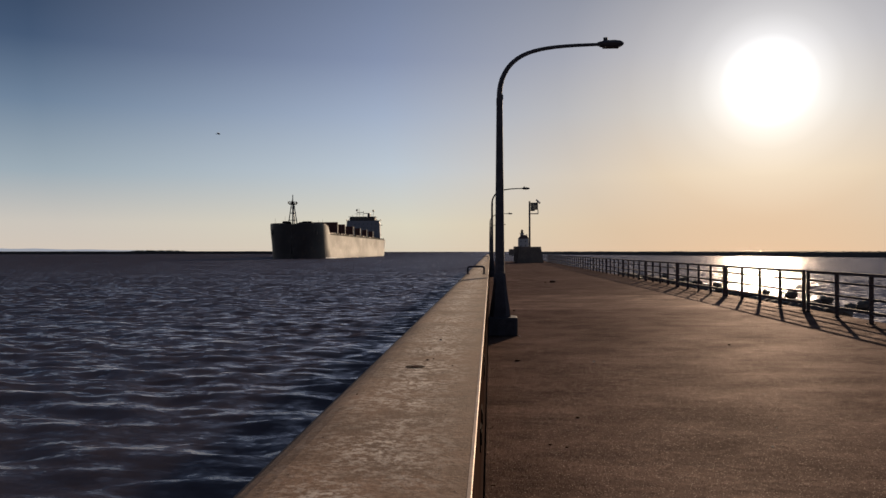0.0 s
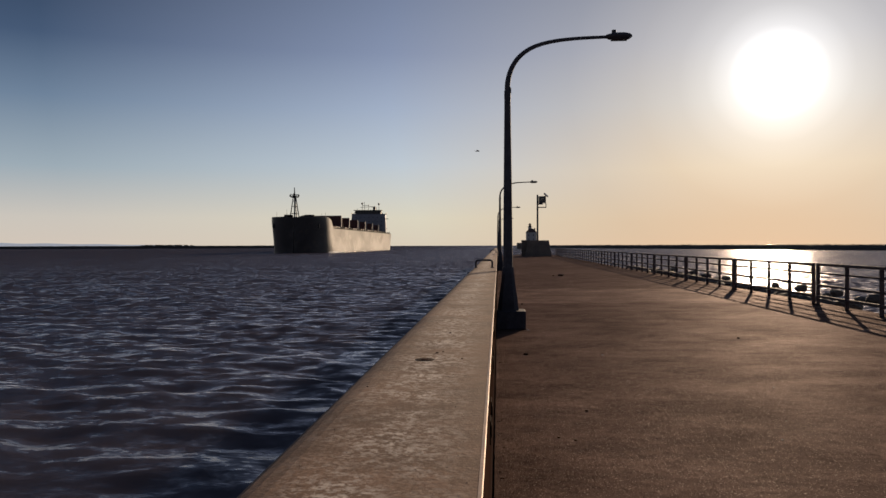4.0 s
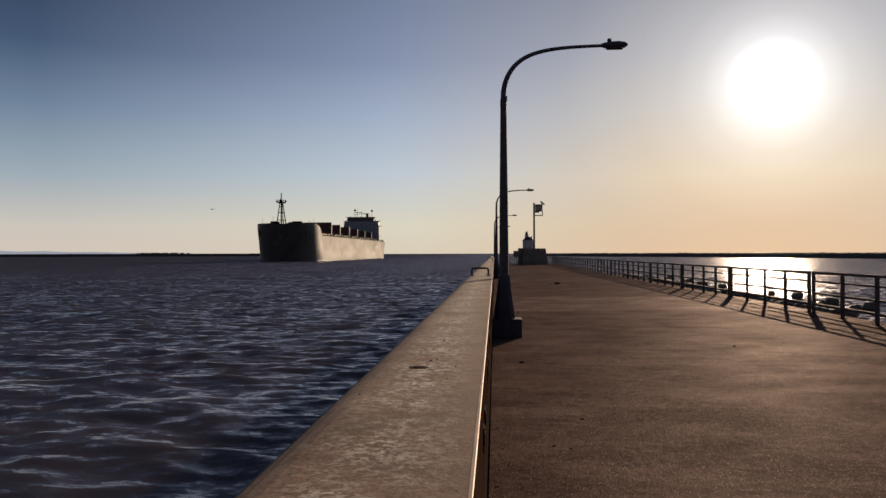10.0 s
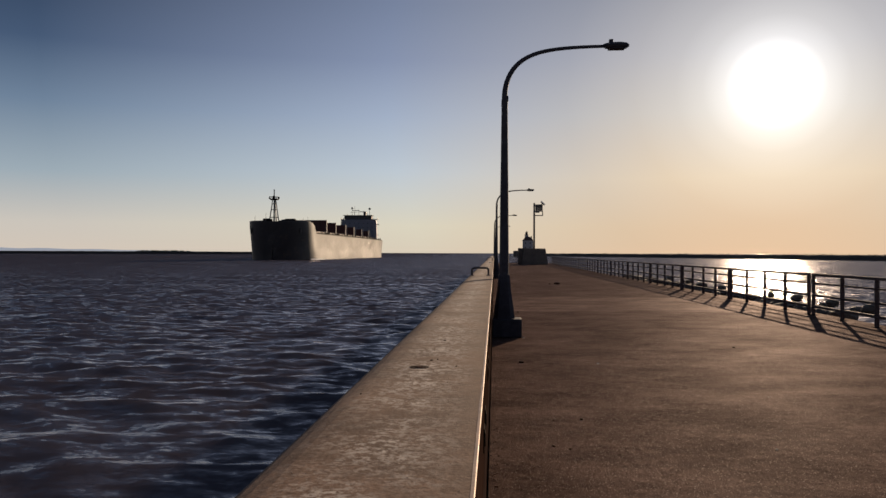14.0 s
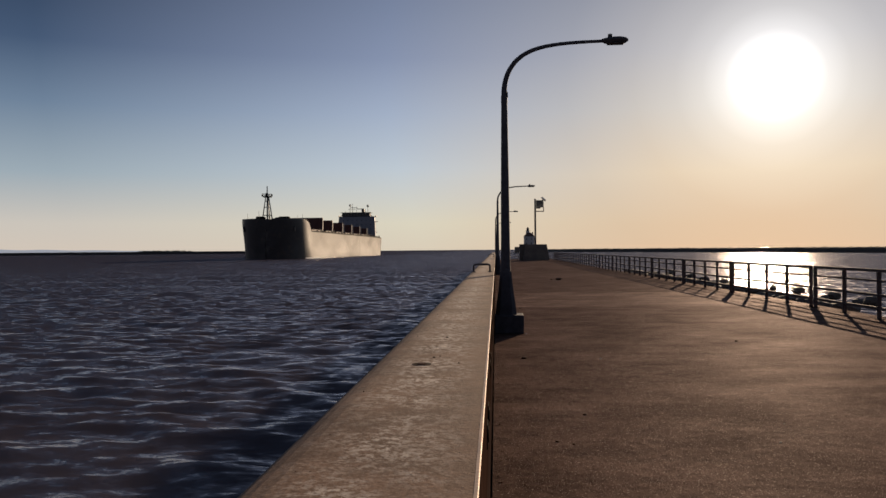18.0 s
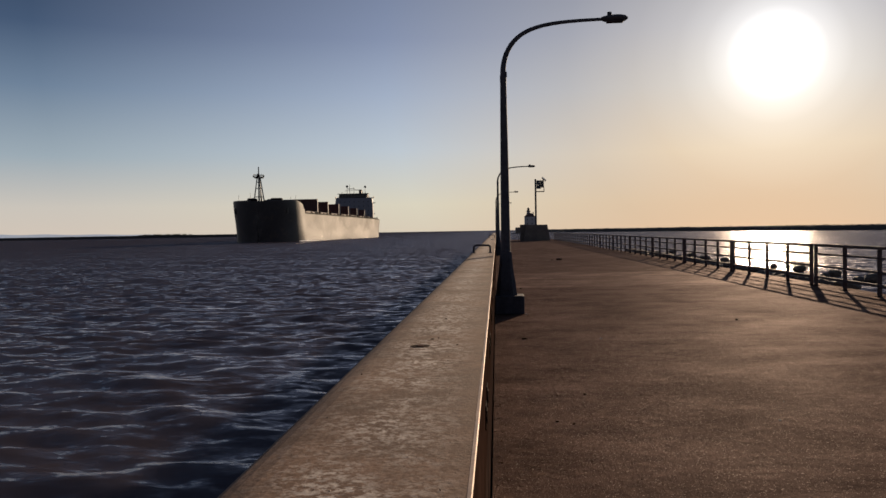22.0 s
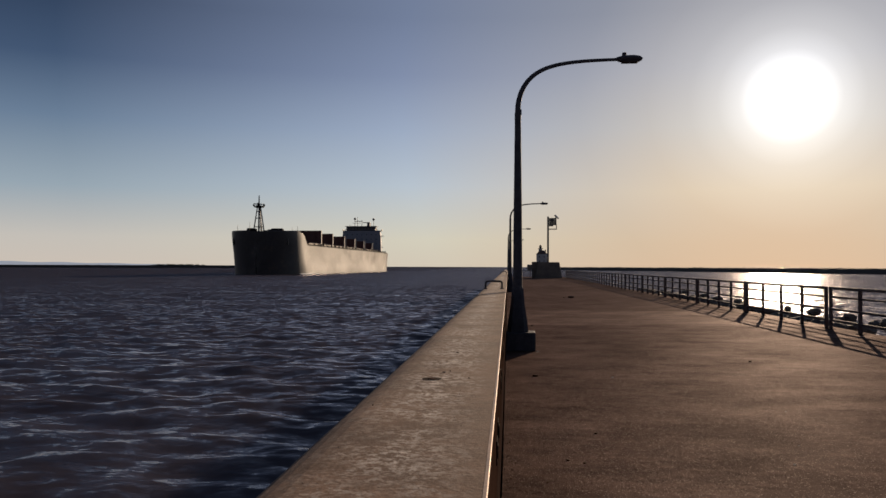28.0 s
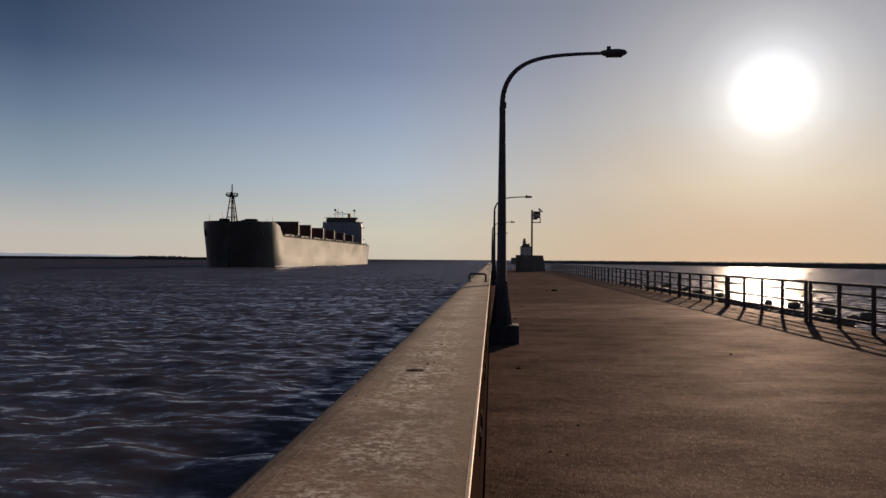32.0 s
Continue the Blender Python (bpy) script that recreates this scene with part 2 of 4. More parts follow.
OLDRUST = material("old_rust", (0.022, 0.010, 0.007), 0.95, var=0.3, scale=20, fine=120, bump=0.3, depth=0.002, spec=0.02)
DARK = material("dark_void", (0.012, 0.011, 0.011), 0.9, var=0.1, bump=0, spec=0.08)
GLASS = material("dark_glass", (0.02, 0.025, 0.03), 0.08, var=0.05, bump=0)
SHORE = material("breakwater_stone", (0.035, 0.028, 0.024), 1.0, var=0.4, scale=0.4, fine=3, bump=0.6, depth=0.3)
BUSH = material("scrub_leaves", (0.05, 0.055, 0.03), 0.9, var=0.3, scale=0.5, fine=5, bump=0.3, depth=0.1)
HILL = material("far_hills_haze", (0.30, 0.33, 0.38), 1.0, var=0.08, scale=0.004, fine=0.05, bump=0)
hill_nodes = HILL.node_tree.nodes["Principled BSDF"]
# the evening haze before them is painted in, as a pale glow of their own
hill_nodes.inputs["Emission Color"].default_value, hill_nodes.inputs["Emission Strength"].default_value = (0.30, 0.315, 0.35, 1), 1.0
HULL = material("hull_paint", (0.011, 0.012, 0.018), 0.37, var=0.3, scale=0.16, fine=1.6, bump=0.2, depth=0.12, stretch=(1, 0.22, 0.7),
                stain=(0.045, 0.03, 0.024), stain_at=(0.52, 0.75), stain_scale=0.4, speck=0.8, spec=0.6, rough_var=0.07)
FOAM = material("foam", (0.75, 0.75, 0.74), 0.9, var=0.15, scale=0.8, fine=6, bump=0.4, depth=0.05)
SHIPPALE = material("ship_pale_paint", (0.36, 0.34, 0.31), 0.6, var=0.15, scale=0.5, fine=4, bump=0.05)
DECKRED = material("deck_red", (0.085, 0.03, 0.025), 0.6, var=0.25, scale=0.3, fine=3, bump=0.1)
# white paint of the deckhouse, its shade put into the blue-grey colour
SHIPSHADED = material("ship_white_shaded", (0.20, 0.225, 0.28), 0.5, var=0.08, scale=0.3, fine=2, bump=0.05)
SHIPGREY = material("ship_grey", (0.075, 0.075, 0.08), 0.5, var=0.15, scale=0.4, fine=4, bump=0.05)
FUNNEL = material("funnel_paint", (0.05, 0.05, 0.06), 0.45, var=0.15, scale=0.3, fine=3, bump=0.05)
FEATHER = material("gull_feather", (0.5, 0.5, 0.5), 0.8, var=0.2, scale=9, fine=40, bump=0.1)
LENS = material("lamp_lens", (0.5, 0.5, 0.48), 0.2, var=0.05, bump=0)
CHIP = material("stone_chips", (0.34, 0.25, 0.20), 0.5, var=0.5, scale=30, fine=200, bump=0, spec=0.3)
GRIT = material("grit", (0.085, 0.052, 0.038), 0.8, var=0.4, scale=30, fine=120, bump=0.4, depth=0.003, spec=0.05)
SOLAR = material("solar_panel", (0.02, 0.025, 0.05), 0.15, var=0.1, bump=0)


def water_material():
    m = bpy.data.materials.new("lake_water")
    m.use_nodes = True
    n, l = m.node_tree.nodes, m.node_tree.links
    n.remove(n["Principled BSDF"])
    # light scattered back by the silt, under a glossy rippled skin
    body_, skin = n.new("ShaderNodeSubsurfaceScattering"), n.new("ShaderNodeBsdfGlossy")
    body_.falloff = "BURLEY"
    body_.inputs["Scale"].default_value, body_.inputs["Radius"].default_value = 1.0, (1.6, 1.6, 1.6)
    skin.inputs["Roughness"].default_value = 0.21
    skin.inputs["Color"].default_value = (1.0, 0.95, 0.98, 1)
    rim = n.new("ShaderNodeFresnel")
    rim.inputs["IOR"].default_value = 1.333
    whole = n.new("ShaderNodeMixShader")
    broken = n.new("ShaderNodeMath")
    broken.operation = "MULTIPLY"
    broken.inputs[1].default_value = 0.95
    l.new(rim.outputs[0], broken.inputs[0])
    l.new(broken.outputs[0], whole.inputs[0])
    l.new(body_.outputs[0], whole.inputs[1])
    l.new(skin.outputs[0], whole.inputs[2])
    l.new(whole.outputs[0], n["Material Output"].inputs["Surface"])
    tc = n.new("ShaderNodeTexCoord")
    silt = n.new("ShaderNodeTexNoise")
    silt.inputs["Scale"].default_value, silt.inputs["Detail"].default_value = 0.08, 4
    l.new(tc.outputs["Object"], silt.inputs["Vector"])
    mix = n.new("ShaderNodeMix")
    mix.data_type = "RGBA"
    l.new(silt.outputs["Fac"], mix.inputs[0])
    mix.inputs[6].default_value, mix.inputs[7].default_value = (0.048, 0.039, 0.046, 1), (0.043, 0.039, 0.051, 1)
    l.new(mix.outputs[2], body_.inputs["Color"])
    # ripples: the surface leans by noise at three sizes, most along the run of the waves
    total = None
    for size, detail, lean in ((0.6, 2.0, 0.12), (2.6, 5.0, 0.85), (6.0, 5.0, 0.6), (17.0, 3.0, 0.4)):
        mp = n.new("ShaderNodeMapping")
        mp.inputs["Scale"].default_value = (0.5, 1.0, 1.0)
        l.new(tc.outputs["Object"], mp.inputs["Vector"])
        t = n.new("ShaderNodeTexNoise")
        t.inputs["Scale"].default_value, t.inputs["Detail"].default_value = size, detail
        l.new(mp.outputs[0], t.inputs["Vector"])
        mid = n.new("ShaderNodeVectorMath")
        mid.operation = "SUBTRACT"
        mid.inputs[1].default_value = (0.5, 0.5, 0.5)
        l.new(t.outputs["Color"], mid.inputs[0])
        scl = n.new("ShaderNodeVectorMath")
        scl.operation = "MULTIPLY"
        scl.inputs[1].default_value = (1.05 * lean, 1.0 * lean, 0.0)
        l.new(mid.outputs[0], scl.inputs[0])
        if size == 2.6:
            # the steep, seen faces of the chop all lean the way that the waves run
            face = n.new("ShaderNodeMapRange")
            face.interpolation_type = "SMOOTHSTEP"
            for key, v in zip(("From Min", "From Max", "To Min", "To Max"), (0.41, 0.70, -0.05, -0.46)):
                face.inputs[key].default_value = v
            l.new(t.outputs["Fac"], face.inputs["Value"])
            both = n.new("ShaderNodeCombineXYZ")
            # the chop is steeper out on the open lake than in the lee of the pier
            where = n.new("ShaderNodeSeparateXYZ")
            l.new(tc.outputs["Object"], where.inputs[0])
            open_ = n.new("ShaderNodeMapRange")
            for key, v in zip(("From Min", "From Max", "To Min", "To Max"), (12.0, 140.0, 0.8, 2.7)):
                open_.inputs[key].default_value = v
            l.new(where.outputs["Y"], open_.inputs["Value"])
            out_ = n.new("ShaderNodeMapRange")
            for key, v in zip(("From Min", "From Max", "To Min", "To Max"), (-140.0, -12.0, 1.8, 0.95)):
                out_.inputs[key].default_value = v
            l.new(where.outputs["X"], out_.inputs["Value"])
            wide = n.new("ShaderNodeMath")
            wide.operation = "MULTIPLY"
            l.new(open_.outputs[0], wide.inputs[0])
            l.new(out_.outputs[0], wide.inputs[1])
            steep = n.new("ShaderNodeMath")
            steep.operation = "MULTIPLY"
            l.new(face.outputs[0], steep.inputs[0])
            l.new(wide.outputs[0], steep.inputs[1])
            # gusts roughen the water in long patches
            gm, gust, blow, gusty = n.new("ShaderNodeMapping"), n.new("ShaderNodeTexNoise"), n.new("ShaderNodeMapRange"), n.new("ShaderNodeMath")
            gm.inputs["Scale"].default_value = (0.4, 1.0, 1.0)
            gust.inputs["Scale"].default_value, gust.inputs["Detail"].default_value, gust.inputs["Roughness"].default_value = 0.22, 6.0, 0.62
            for key, v in zip(("From Min", "From Max", "To Min", "To Max"), (0.33, 0.67, 0.5, 1.5)):
                blow.inputs[key].default_value = v
            gusty.operation = "MULTIPLY"
            l.new(tc.outputs["Object"], gm.inputs["Vector"])
            l.new(gm.outputs[0], gust.inputs["Vector"])
            l.new(gust.outputs["Fac"], blow.inputs["Value"])
            l.new(blow.outputs[0], gusty.inputs[0])
            l.new(steep.outputs[0], gusty.inputs[1])
            l.new(gusty.outputs[0], both.inputs["Y"])
            scl = both
        if total is None:
            geo = n.new("ShaderNodeNewGeometry")
            total = geo.outputs["Normal"]
        add = n.new("ShaderNodeVectorMath")
        add.operation = "ADD"
        l.new(total, add.inputs[0])
        l.new(scl.outputs[0], add.inputs[1])
        total = add.outputs[0]
    unit = n.new("ShaderNodeVectorMath")
    unit.operation = "NORMALIZE"
    l.new(total, unit.inputs[0])
    l.new(unit.outputs[0], skin.inputs["Normal"])
    l.new(unit.outputs[0], rim.inputs["Normal"])
    return m


WATER = water_material()


# ---- mesh helpers ----
def link(name, bm, mat, parent=None, label="", smooth=False):
    me = bpy.data.meshes.new(name)
    bm.to_mesh(me)
    bm.free()
    me.materials.append(mat)
    if smooth:
        me.shade_smooth()
        me.set_sharp_from_angle(angle=radians(38))
    ob = new(name, me)
    if parent:
        ob.parent = parent
    if label:
        ob["label"] = label
    return ob


def part(name, bm, mat, parent, label="", smooth=False):
    return link(name, bm, mat, parent, label, smooth)


def empty(name, x=0.0, y=0.0, z=0.0, rz=0.0):
    ob = new(name)
    ob.matrix_basis = pose(x, y, z, 0, 0, rz)
    return ob


def box(x0, x1, y0, y1, z0, z1, bevel=0.0, seg=1, bm=None):
    bm = bm or bmesh.new()
    made = bmesh.ops.create_cube(bm, size=1.0)["verts"]
    bmesh.ops.scale(bm, vec=(x1 - x0, y1 - y0, z1 - z0), verts=made)
    bmesh.ops.translate(bm, vec=((x0 + x1) / 2, (y0 + y1) / 2, (z0 + z1) / 2), verts=made)
    if bevel:
        edges = list({e for v in made for e in v.link_edges})
        bmesh.ops.bevel(bm, geom=edges, offset=bevel, segments=seg, affect="EDGES", profile=0.5)
    return bm


def rod(p, q, r0, r1=None, sides=10, bm=None):
    """A tapered round bar from p to q."""
    bm = bm or bmesh.new()
    p, q = Vector(p), Vector(q)
    d = q - p
    m = Matrix.Translation((p + q) / 2) @ d.to_track_quat("Z", "Y").to_matrix().to_4x4()
    bmesh.ops.create_cone(bm, cap_ends=True, segments=sides, radius1=r0, radius2=r0 if r1 is None else r1, depth=d.length, matrix=m)
    return bm


def tube(points, radii, sides=12, bm=None):
    """A round tube through points, with a radius at each."""
    bm = bm or bmesh.new()
    pts = [Vector(p) for p in points]
    rings = []
    side = None
    for i, p in enumerate(pts):
        d = (pts[min(i + 1, len(pts) - 1)] - pts[max(i - 1, 0)]).normalized()
        if side is None:
            side = d.cross(Vector((0, 1, 0)) if abs(d.y) < 0.9 else Vector((1, 0, 0))).normalized()
        side = (side - d * side.dot(d)).normalized()
        up = d.cross(side)
        rings.append([bm.verts.new(p + radii[i] * (math.cos(2 * math.pi * k / sides) * side + math.sin(2 * math.pi * k / sides) * up)) for k in range(sides)])
    for a, b in zip(rings, rings[1:]):
        for k in range(sides):
            bm.faces.new((a[k], a[(k + 1) % sides], b[(k + 1) % sides], b[k]))
    bm.faces.new(rings[0][::-1])
    bm.faces.new(rings[-1])
    bmesh.ops.recalc_face_normals(bm, faces=bm.faces)
    return bm


def loft(sections, close=True, bm=None):
    """Skin over rings of equal point counts, capped at both ends."""
    bm = bm or bmesh.new()
    rings = [[bm.verts.new(p) for p in ring] for ring in sections]
    n = len(rings[0])
    for a, b in zip(rings, rings[1:]):
        for k in range(n if close else n - 1):
            bm.faces.new((a[k], a[(k + 1) % n], b[(k + 1) % n], b[k]))
    if close:
        bm.faces.new(rings[0][::-1])
        bm.faces.new(rings[-1])
    bmesh.ops.recalc_face_normals(bm, faces=bm.faces)
    return bm


def stone(rng, sx, sy, sz, rough=0.22, sub=2):
    """A broken boulder with flat facets."""
    bm = bmesh.new()
    bmesh.ops.create_icosphere(bm, subdivisions=sub, radius=1.0)
    off = Vector((rng.uniform(-50, 50), rng.uniform(-50, 50), rng.uniform(-50, 50)))
    for v in bm.verts:
        w = v.co.copy()
        c = max(abs(w.x), abs(w.y), abs(w.z))
        w = w.lerp(w / c * 0.82, 0.55)
        k = 1 + rough * noise.noise(v.co * 1.3 + off) + rough * 0.5 * noise.noise(v.co * 3.1 + off)
        v.co = Vector((w.x * sx * k, w.y * sy * k, w.z * sz * k))
    return bm


# ---- water ----
WATER_Z = -1.64


def spaced(stops):
    """Coordinates between stops of (place, spacing), the spacing passing evenly from one stop to the next."""
    out = [stops[0][0]]
    for (a, sa), (b, sb) in zip(stops, stops[1:]):
        while out[-1] < b - 1e-6:
            f = min(max((out[-1] - a) / (b - a), 0), 1)
            out.append(min(out[-1] + sa * (sb / sa) ** f, b))
    return np.array(out)


def make_water():
    xs = spaced([(-3600, 300), (-300, 12), (-60, 0.6), (-24, 0.17), (0, 0.15), (8, 0.35), (45, 0.6), (120, 4), (500, 30), (3600, 300)])
    ys = spaced([(-300, 60), (-10, 1.2), (6, 0.12), (30, 0.14), (60, 0.26), (140, 0.8), (400, 6), (1500, 60), (4700, 300)])
    gx, gy = np.meshgrid(xs, ys)
    dx, dy = np.meshgrid(np.gradient(xs), np.gradient(ys))
    rng = np.random.default_rng(7)
    h = np.zeros_like(gx)
    ox, oy = np.zeros_like(gx), np.zeros_like(gx)
    for _ in range(140):
        wave = 0.36 * (3.6 / 0.36) ** rng.random()
        turn = rng.normal(radians(-102), radians(36))
        kx, ky = math.cos(turn) * 2 * math.pi / wave, math.sin(turn) * 2 * math.pi / wave
        amp = 0.0036 * wave ** 0.5
        fade = np.clip((wave / (np.abs(math.cos(turn)) * dx + np.abs(math.sin(turn)) * dy + 1e-6) - 2.2) / 3.0, 0, 1)
        arg = kx * gx + ky * gy + rng.random() * 6.283
        h += amp * fade * np.cos(arg)
        ox -= amp * fade * math.cos(turn) * np.sin(arg) * 0.45
        oy -= amp * fade * math.sin(turn) * np.sin(arg) * 0.45
    co = np.stack([gx + ox, gy + oy, h], -1).reshape(-1, 3)
    ny, nx = gx.shape
    i = (np.arange(ny - 1)[:, None] * nx + np.arange(nx - 1)).ravel()
    faces = np.stack([i, i + 1, i + nx + 1, i + nx], 1)
    me = bpy.data.meshes.new("water")
    me.vertices.add(len(co))
    me.vertices.foreach_set("co", co.ravel())
    me.loops.add(faces.size)
    me.loops.foreach_set("vertex_index", faces.ravel())
    me.polygons.add(len(faces))
    me.polygons.foreach_set("loop_start", np.arange(0, faces.size, 4))
    me.update(calc_edges=True)
    me.shade_smooth()
    me.materials.append(WATER)
    ob = new("water", me)
    ob.location = (0, 0, WATER_Z)
    return tagged(ob, "choppy brown-blue lake water reflecting the evening sky", "water", kind="structure")


water = make_water()

# ---- pier ----
EDGE, OUTER, TOP, RAILX, DECK_R = -0.045, -0.563, 1.085, 7.966, 8.35
Y0, Y1 = -12.0, 118.0

body = link("pier_body", box(OUTER + 0.02, DECK_R - 0.02, Y0, Y1 + 0.5, -5.0, -0.16), MASS)
tagged(body, "massive stained concrete pier standing in the water", "pier", kind="structure")


FALL = 0.0036


def fallen(bm):
    """Gives the deck its slight fall from the railing to the wall."""
    for v in bm.verts:
        v.co.z += FALL * v.co.x
    return bm


def make_deck():
    deck = empty("pavement")
    tagged(deck, "brown weathered concrete pier deck of broad slabs", "pavement", kind="structure")
    pitch, gap = 6.70, 0.004
    y = 7.18 - 3 * pitch
    k = 0
    while y < Y1 - 0.1:
        b = min(y + pitch, Y1)
        # one bay in the run was poured with a paler, sandier mix
        part("slab", fallen(box(EDGE + 0.004, DECK_R, y + gap, b - gap, -0.2, 0.0, 0.001)), SANDY if k == 5 else DECK, deck)
        part("joint", fallen(box(EDGE + 0.004, DECK_R - 0.01, b - gap, b + gap, -0.15, -0.0006)), JOINT, deck, "pale mortar joint")
        y = b
        k += 1
    return deck


make_deck()


def make_wall():
    wall = empty("wall_seaward")
    tagged(wall, "low brown concrete parapet wall with pale stained top", "parapet", kind="structure")
    pitch = 18.3
    y = -9.6
    while y < Y1 - 0.1:
        b = min(y + pitch, Y1)
        a0, b0 = y + 0.004, b - 0.004
        # section: steel-faced right edge, flat top, long rounded seaward edge
        ring = [(EDGE - 0.003, TOP - 0.02), (EDGE - 0.003, TOP - 0.004), (EDGE - 0.006, TOP)]
        for k in range(7):
            t = math.pi / 2 * k / 6
            ring.append((OUTER + 0.14 - 0.14 * math.sin(t), TOP - 0.075 + 0.075 * math.cos(t)))
        ring += [(OUTER, TOP - 0.2), (EDGE - 0.01, TOP - 0.2), (EDGE - 0.01, TOP - 0.02)]
        part("coping", loft([[(x, yy, z) for x, z in ring] for yy in (a0, b0)]), CAP, wall, "pale worn concrete coping")
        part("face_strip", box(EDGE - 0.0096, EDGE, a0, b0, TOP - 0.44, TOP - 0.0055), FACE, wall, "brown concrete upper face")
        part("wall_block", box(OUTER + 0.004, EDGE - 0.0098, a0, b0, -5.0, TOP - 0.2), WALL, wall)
        # steel angle along the deck-side edge
        arc = [(EDGE + 0.003, TOP - 0.005)]
        for k in range(6):
            t = math.pi / 2 * k / 5
            arc.append((EDGE + 0.003 * math.cos(t), TOP - 0.001 + 0.0025 * math.sin(t)))
        arc += [(EDGE - 0.007, TOP + 0.0008), (EDGE - 0.007, TOP - 0.002), (EDGE - 0.002, TOP - 0.005)]
        part("edge_angle", loft([[(x, yy, z) for x, z in arc] for yy in (a0, b0)]), RUST, wall, "worn steel edge strip")
        y = b
    return wall


make_wall()


def make_railing():
    length, gap = 6.672, 0.20
    run = length - gap
    base = FALL * RAILX

    def section(x, y, turn, label, group, mat):
        sec = empty("railing_section", x, y, 0, turn)
        tagged(sec, label, "railing", group)
        for k in range(5):
            y = 0.035 + (run - 0.07) * k / 4
            post = part("post", box(-0.04, 0.04, y - 0.03, y + 0.03, base + 0.012, 1.03, 0.006), mat, sec)
            part("base_plate", box(-0.08, 0.08, y - 0.075, y + 0.075, base, base + 0.012, 0.003), OLDRUST, post)
        part("top_rail", box(-0.038, 0.038, 0.0, run, 1.012, 1.078, 0.01), mat, sec)
        for z, r in ((0.83, 0.022), (0.53, 0.027), (0.25, 0.032)):
            part("bar", box(-r, r, 0.02, run - 0.02, z - r, z + r, 0.006), mat, sec)
        return sec
    sec = section(RAILX, 19.93 + gap / 2, 0, "dark weathered steel railing section with four horizontal bars", "railing sections along the pier", RAIL)
    for k in range(-4, 13):
        if k:
            copy_thing(sec, pose(RAILX, 19.93 + gap / 2 + k * length, 0))
    end = 19.93 + gap / 2 + 13 * length
    section(RAILX - 0.1, end, 90, "pale galvanised railing section closing off the deck", "railings across the deck", GALV)
    return end


RAIL_END = make_railing()


# ---- street lamps on the pier ----
def make_lamp(x, y):
    lamp_ = empty("street_lamp", x, y, 0)
    tagged(lamp_, "dark painted steel street lamp with a long curved arm", "street lamp", "street lamps along the pier")
    part("base", box(-0.215, 0.325, -0.29, 0.25, 0.0, 0.34, 0.02, 2), PAINT, lamp_)
    foot = [[(sx * w, sy * w, z) for sx, sy in ((-1, -0.6), (-0.6, -1), (0.6, -1), (1, -0.6), (1, 0.6), (0.6, 1), (-0.6, 1), (-1, 0.6))]
            for z, w in ((0.33, 0.20), (0.55, 0.175), (0.85, 0.13), (1.15, 0.105))]
    part("pedestal", loft(foot), PAINT, lamp_)
    part("pole", tube([(0, 0, 1.1), (0, 0, 2.6), (0, 0, 4.32)], [0.09, 0.078, 0.058], 14), PAINT, lamp_, smooth=True)
    part("collar", tube([(0, 0, 4.30), (0, 0, 4.44)], [0.062, 0.06], 14), PAINT, lamp_, smooth=True)
    part("hand_hole_cover", box(0.045, 0.07, -0.04, 0.04, 4.40, 4.50, 0.008), PAINT, lamp_)
    pts = [(0, 0, 4.28)]
    for k in range(22):
        # rises from the collar, sweeps over and flattens into the arm
        px = 1.84 * (k / 21) ** 2.6
        pts.append((px, 0, 4.50 + 0.918 * (1 - math.exp(-px / 0.42)) ** 0.52))
    part("arm", tube(pts, [0.054 - 0.024 * k / 22 for k in range(23)], 12), PAINT, lamp_, smooth=True)
    hx, hz = 1.82, 5.405
    ring = []
    for u, w, h0, h1 in ((0.0, 0.05, -0.03, 0.03), (0.06, 0.09, -0.055, 0.045), (0.16, 0.13, -0.07, 0.06), (0.32, 0.135, -0.07, 0.065), (0.43, 0.1, -0.055, 0.05), (0.48, 0.04, -0.02, 0.02)):
        ring.append([(hx + u, w * c, hz + 0.015 + (h1 if s > 0 else -h0) * s) for c, s in ((math.cos(a), math.sin(a)) for a in [2 * math.pi * q / 12 for q in range(12)])])
    head = part("lamp_head", loft(ring), PAINT, lamp_, smooth=True)
    part("lens", box(hx + 0.1, hx + 0.4, -0.09, 0.09, hz - 0.054, hz - 0.04, 0.005), PAINT, head, "dark lens under the lamp head")
    part("photocell", tube([(hx + 0.15, 0, hz + 0.06), (hx + 0.15, 0, hz + 0.13)], [0.043, 0.04], 10), PAINT, head, smooth=True)
    return lamp_


lamp_one = make_lamp(0.175, 14.43)
for lx, ly in ((0.12, 47.3), (0.0, 79.0), (-0.05, 111.3)):
    copy_thing(lamp_one, pose(lx, ly, 0))


# ---- grab rails for the ladders on the wall ----
def make_grab(x, y):
    g = empty("ladder_grab_rail", x, y, TOP)
    tagged(g, "dark steel ladder grab rail standing on the wall top", "grab rail", "ladder grab rails")
    part("handle", tube([(-0.17, 0, 0.0), (-0.17, 0, 0.13), (-0.15, 0, 0.152), (-0.12, 0, 0.16), (0.12, 0, 0.16), (0.15, 0, 0.152), (0.17, 0, 0.13), (0.17, 0, 0.0)], [0.021] * 8, 10), PAINT, g, smooth=True)
    for s in (-0.17, 0.17):
        part("foot_plate", box(s - 0.045, s + 0.045, -0.05, 0.05, 0.0, 0.012, 0.003), PAINT, g)
    return g


grab = make_grab(-0.30, 16.0)
copy_thing(grab, pose(-0.30, 48.4, TOP))


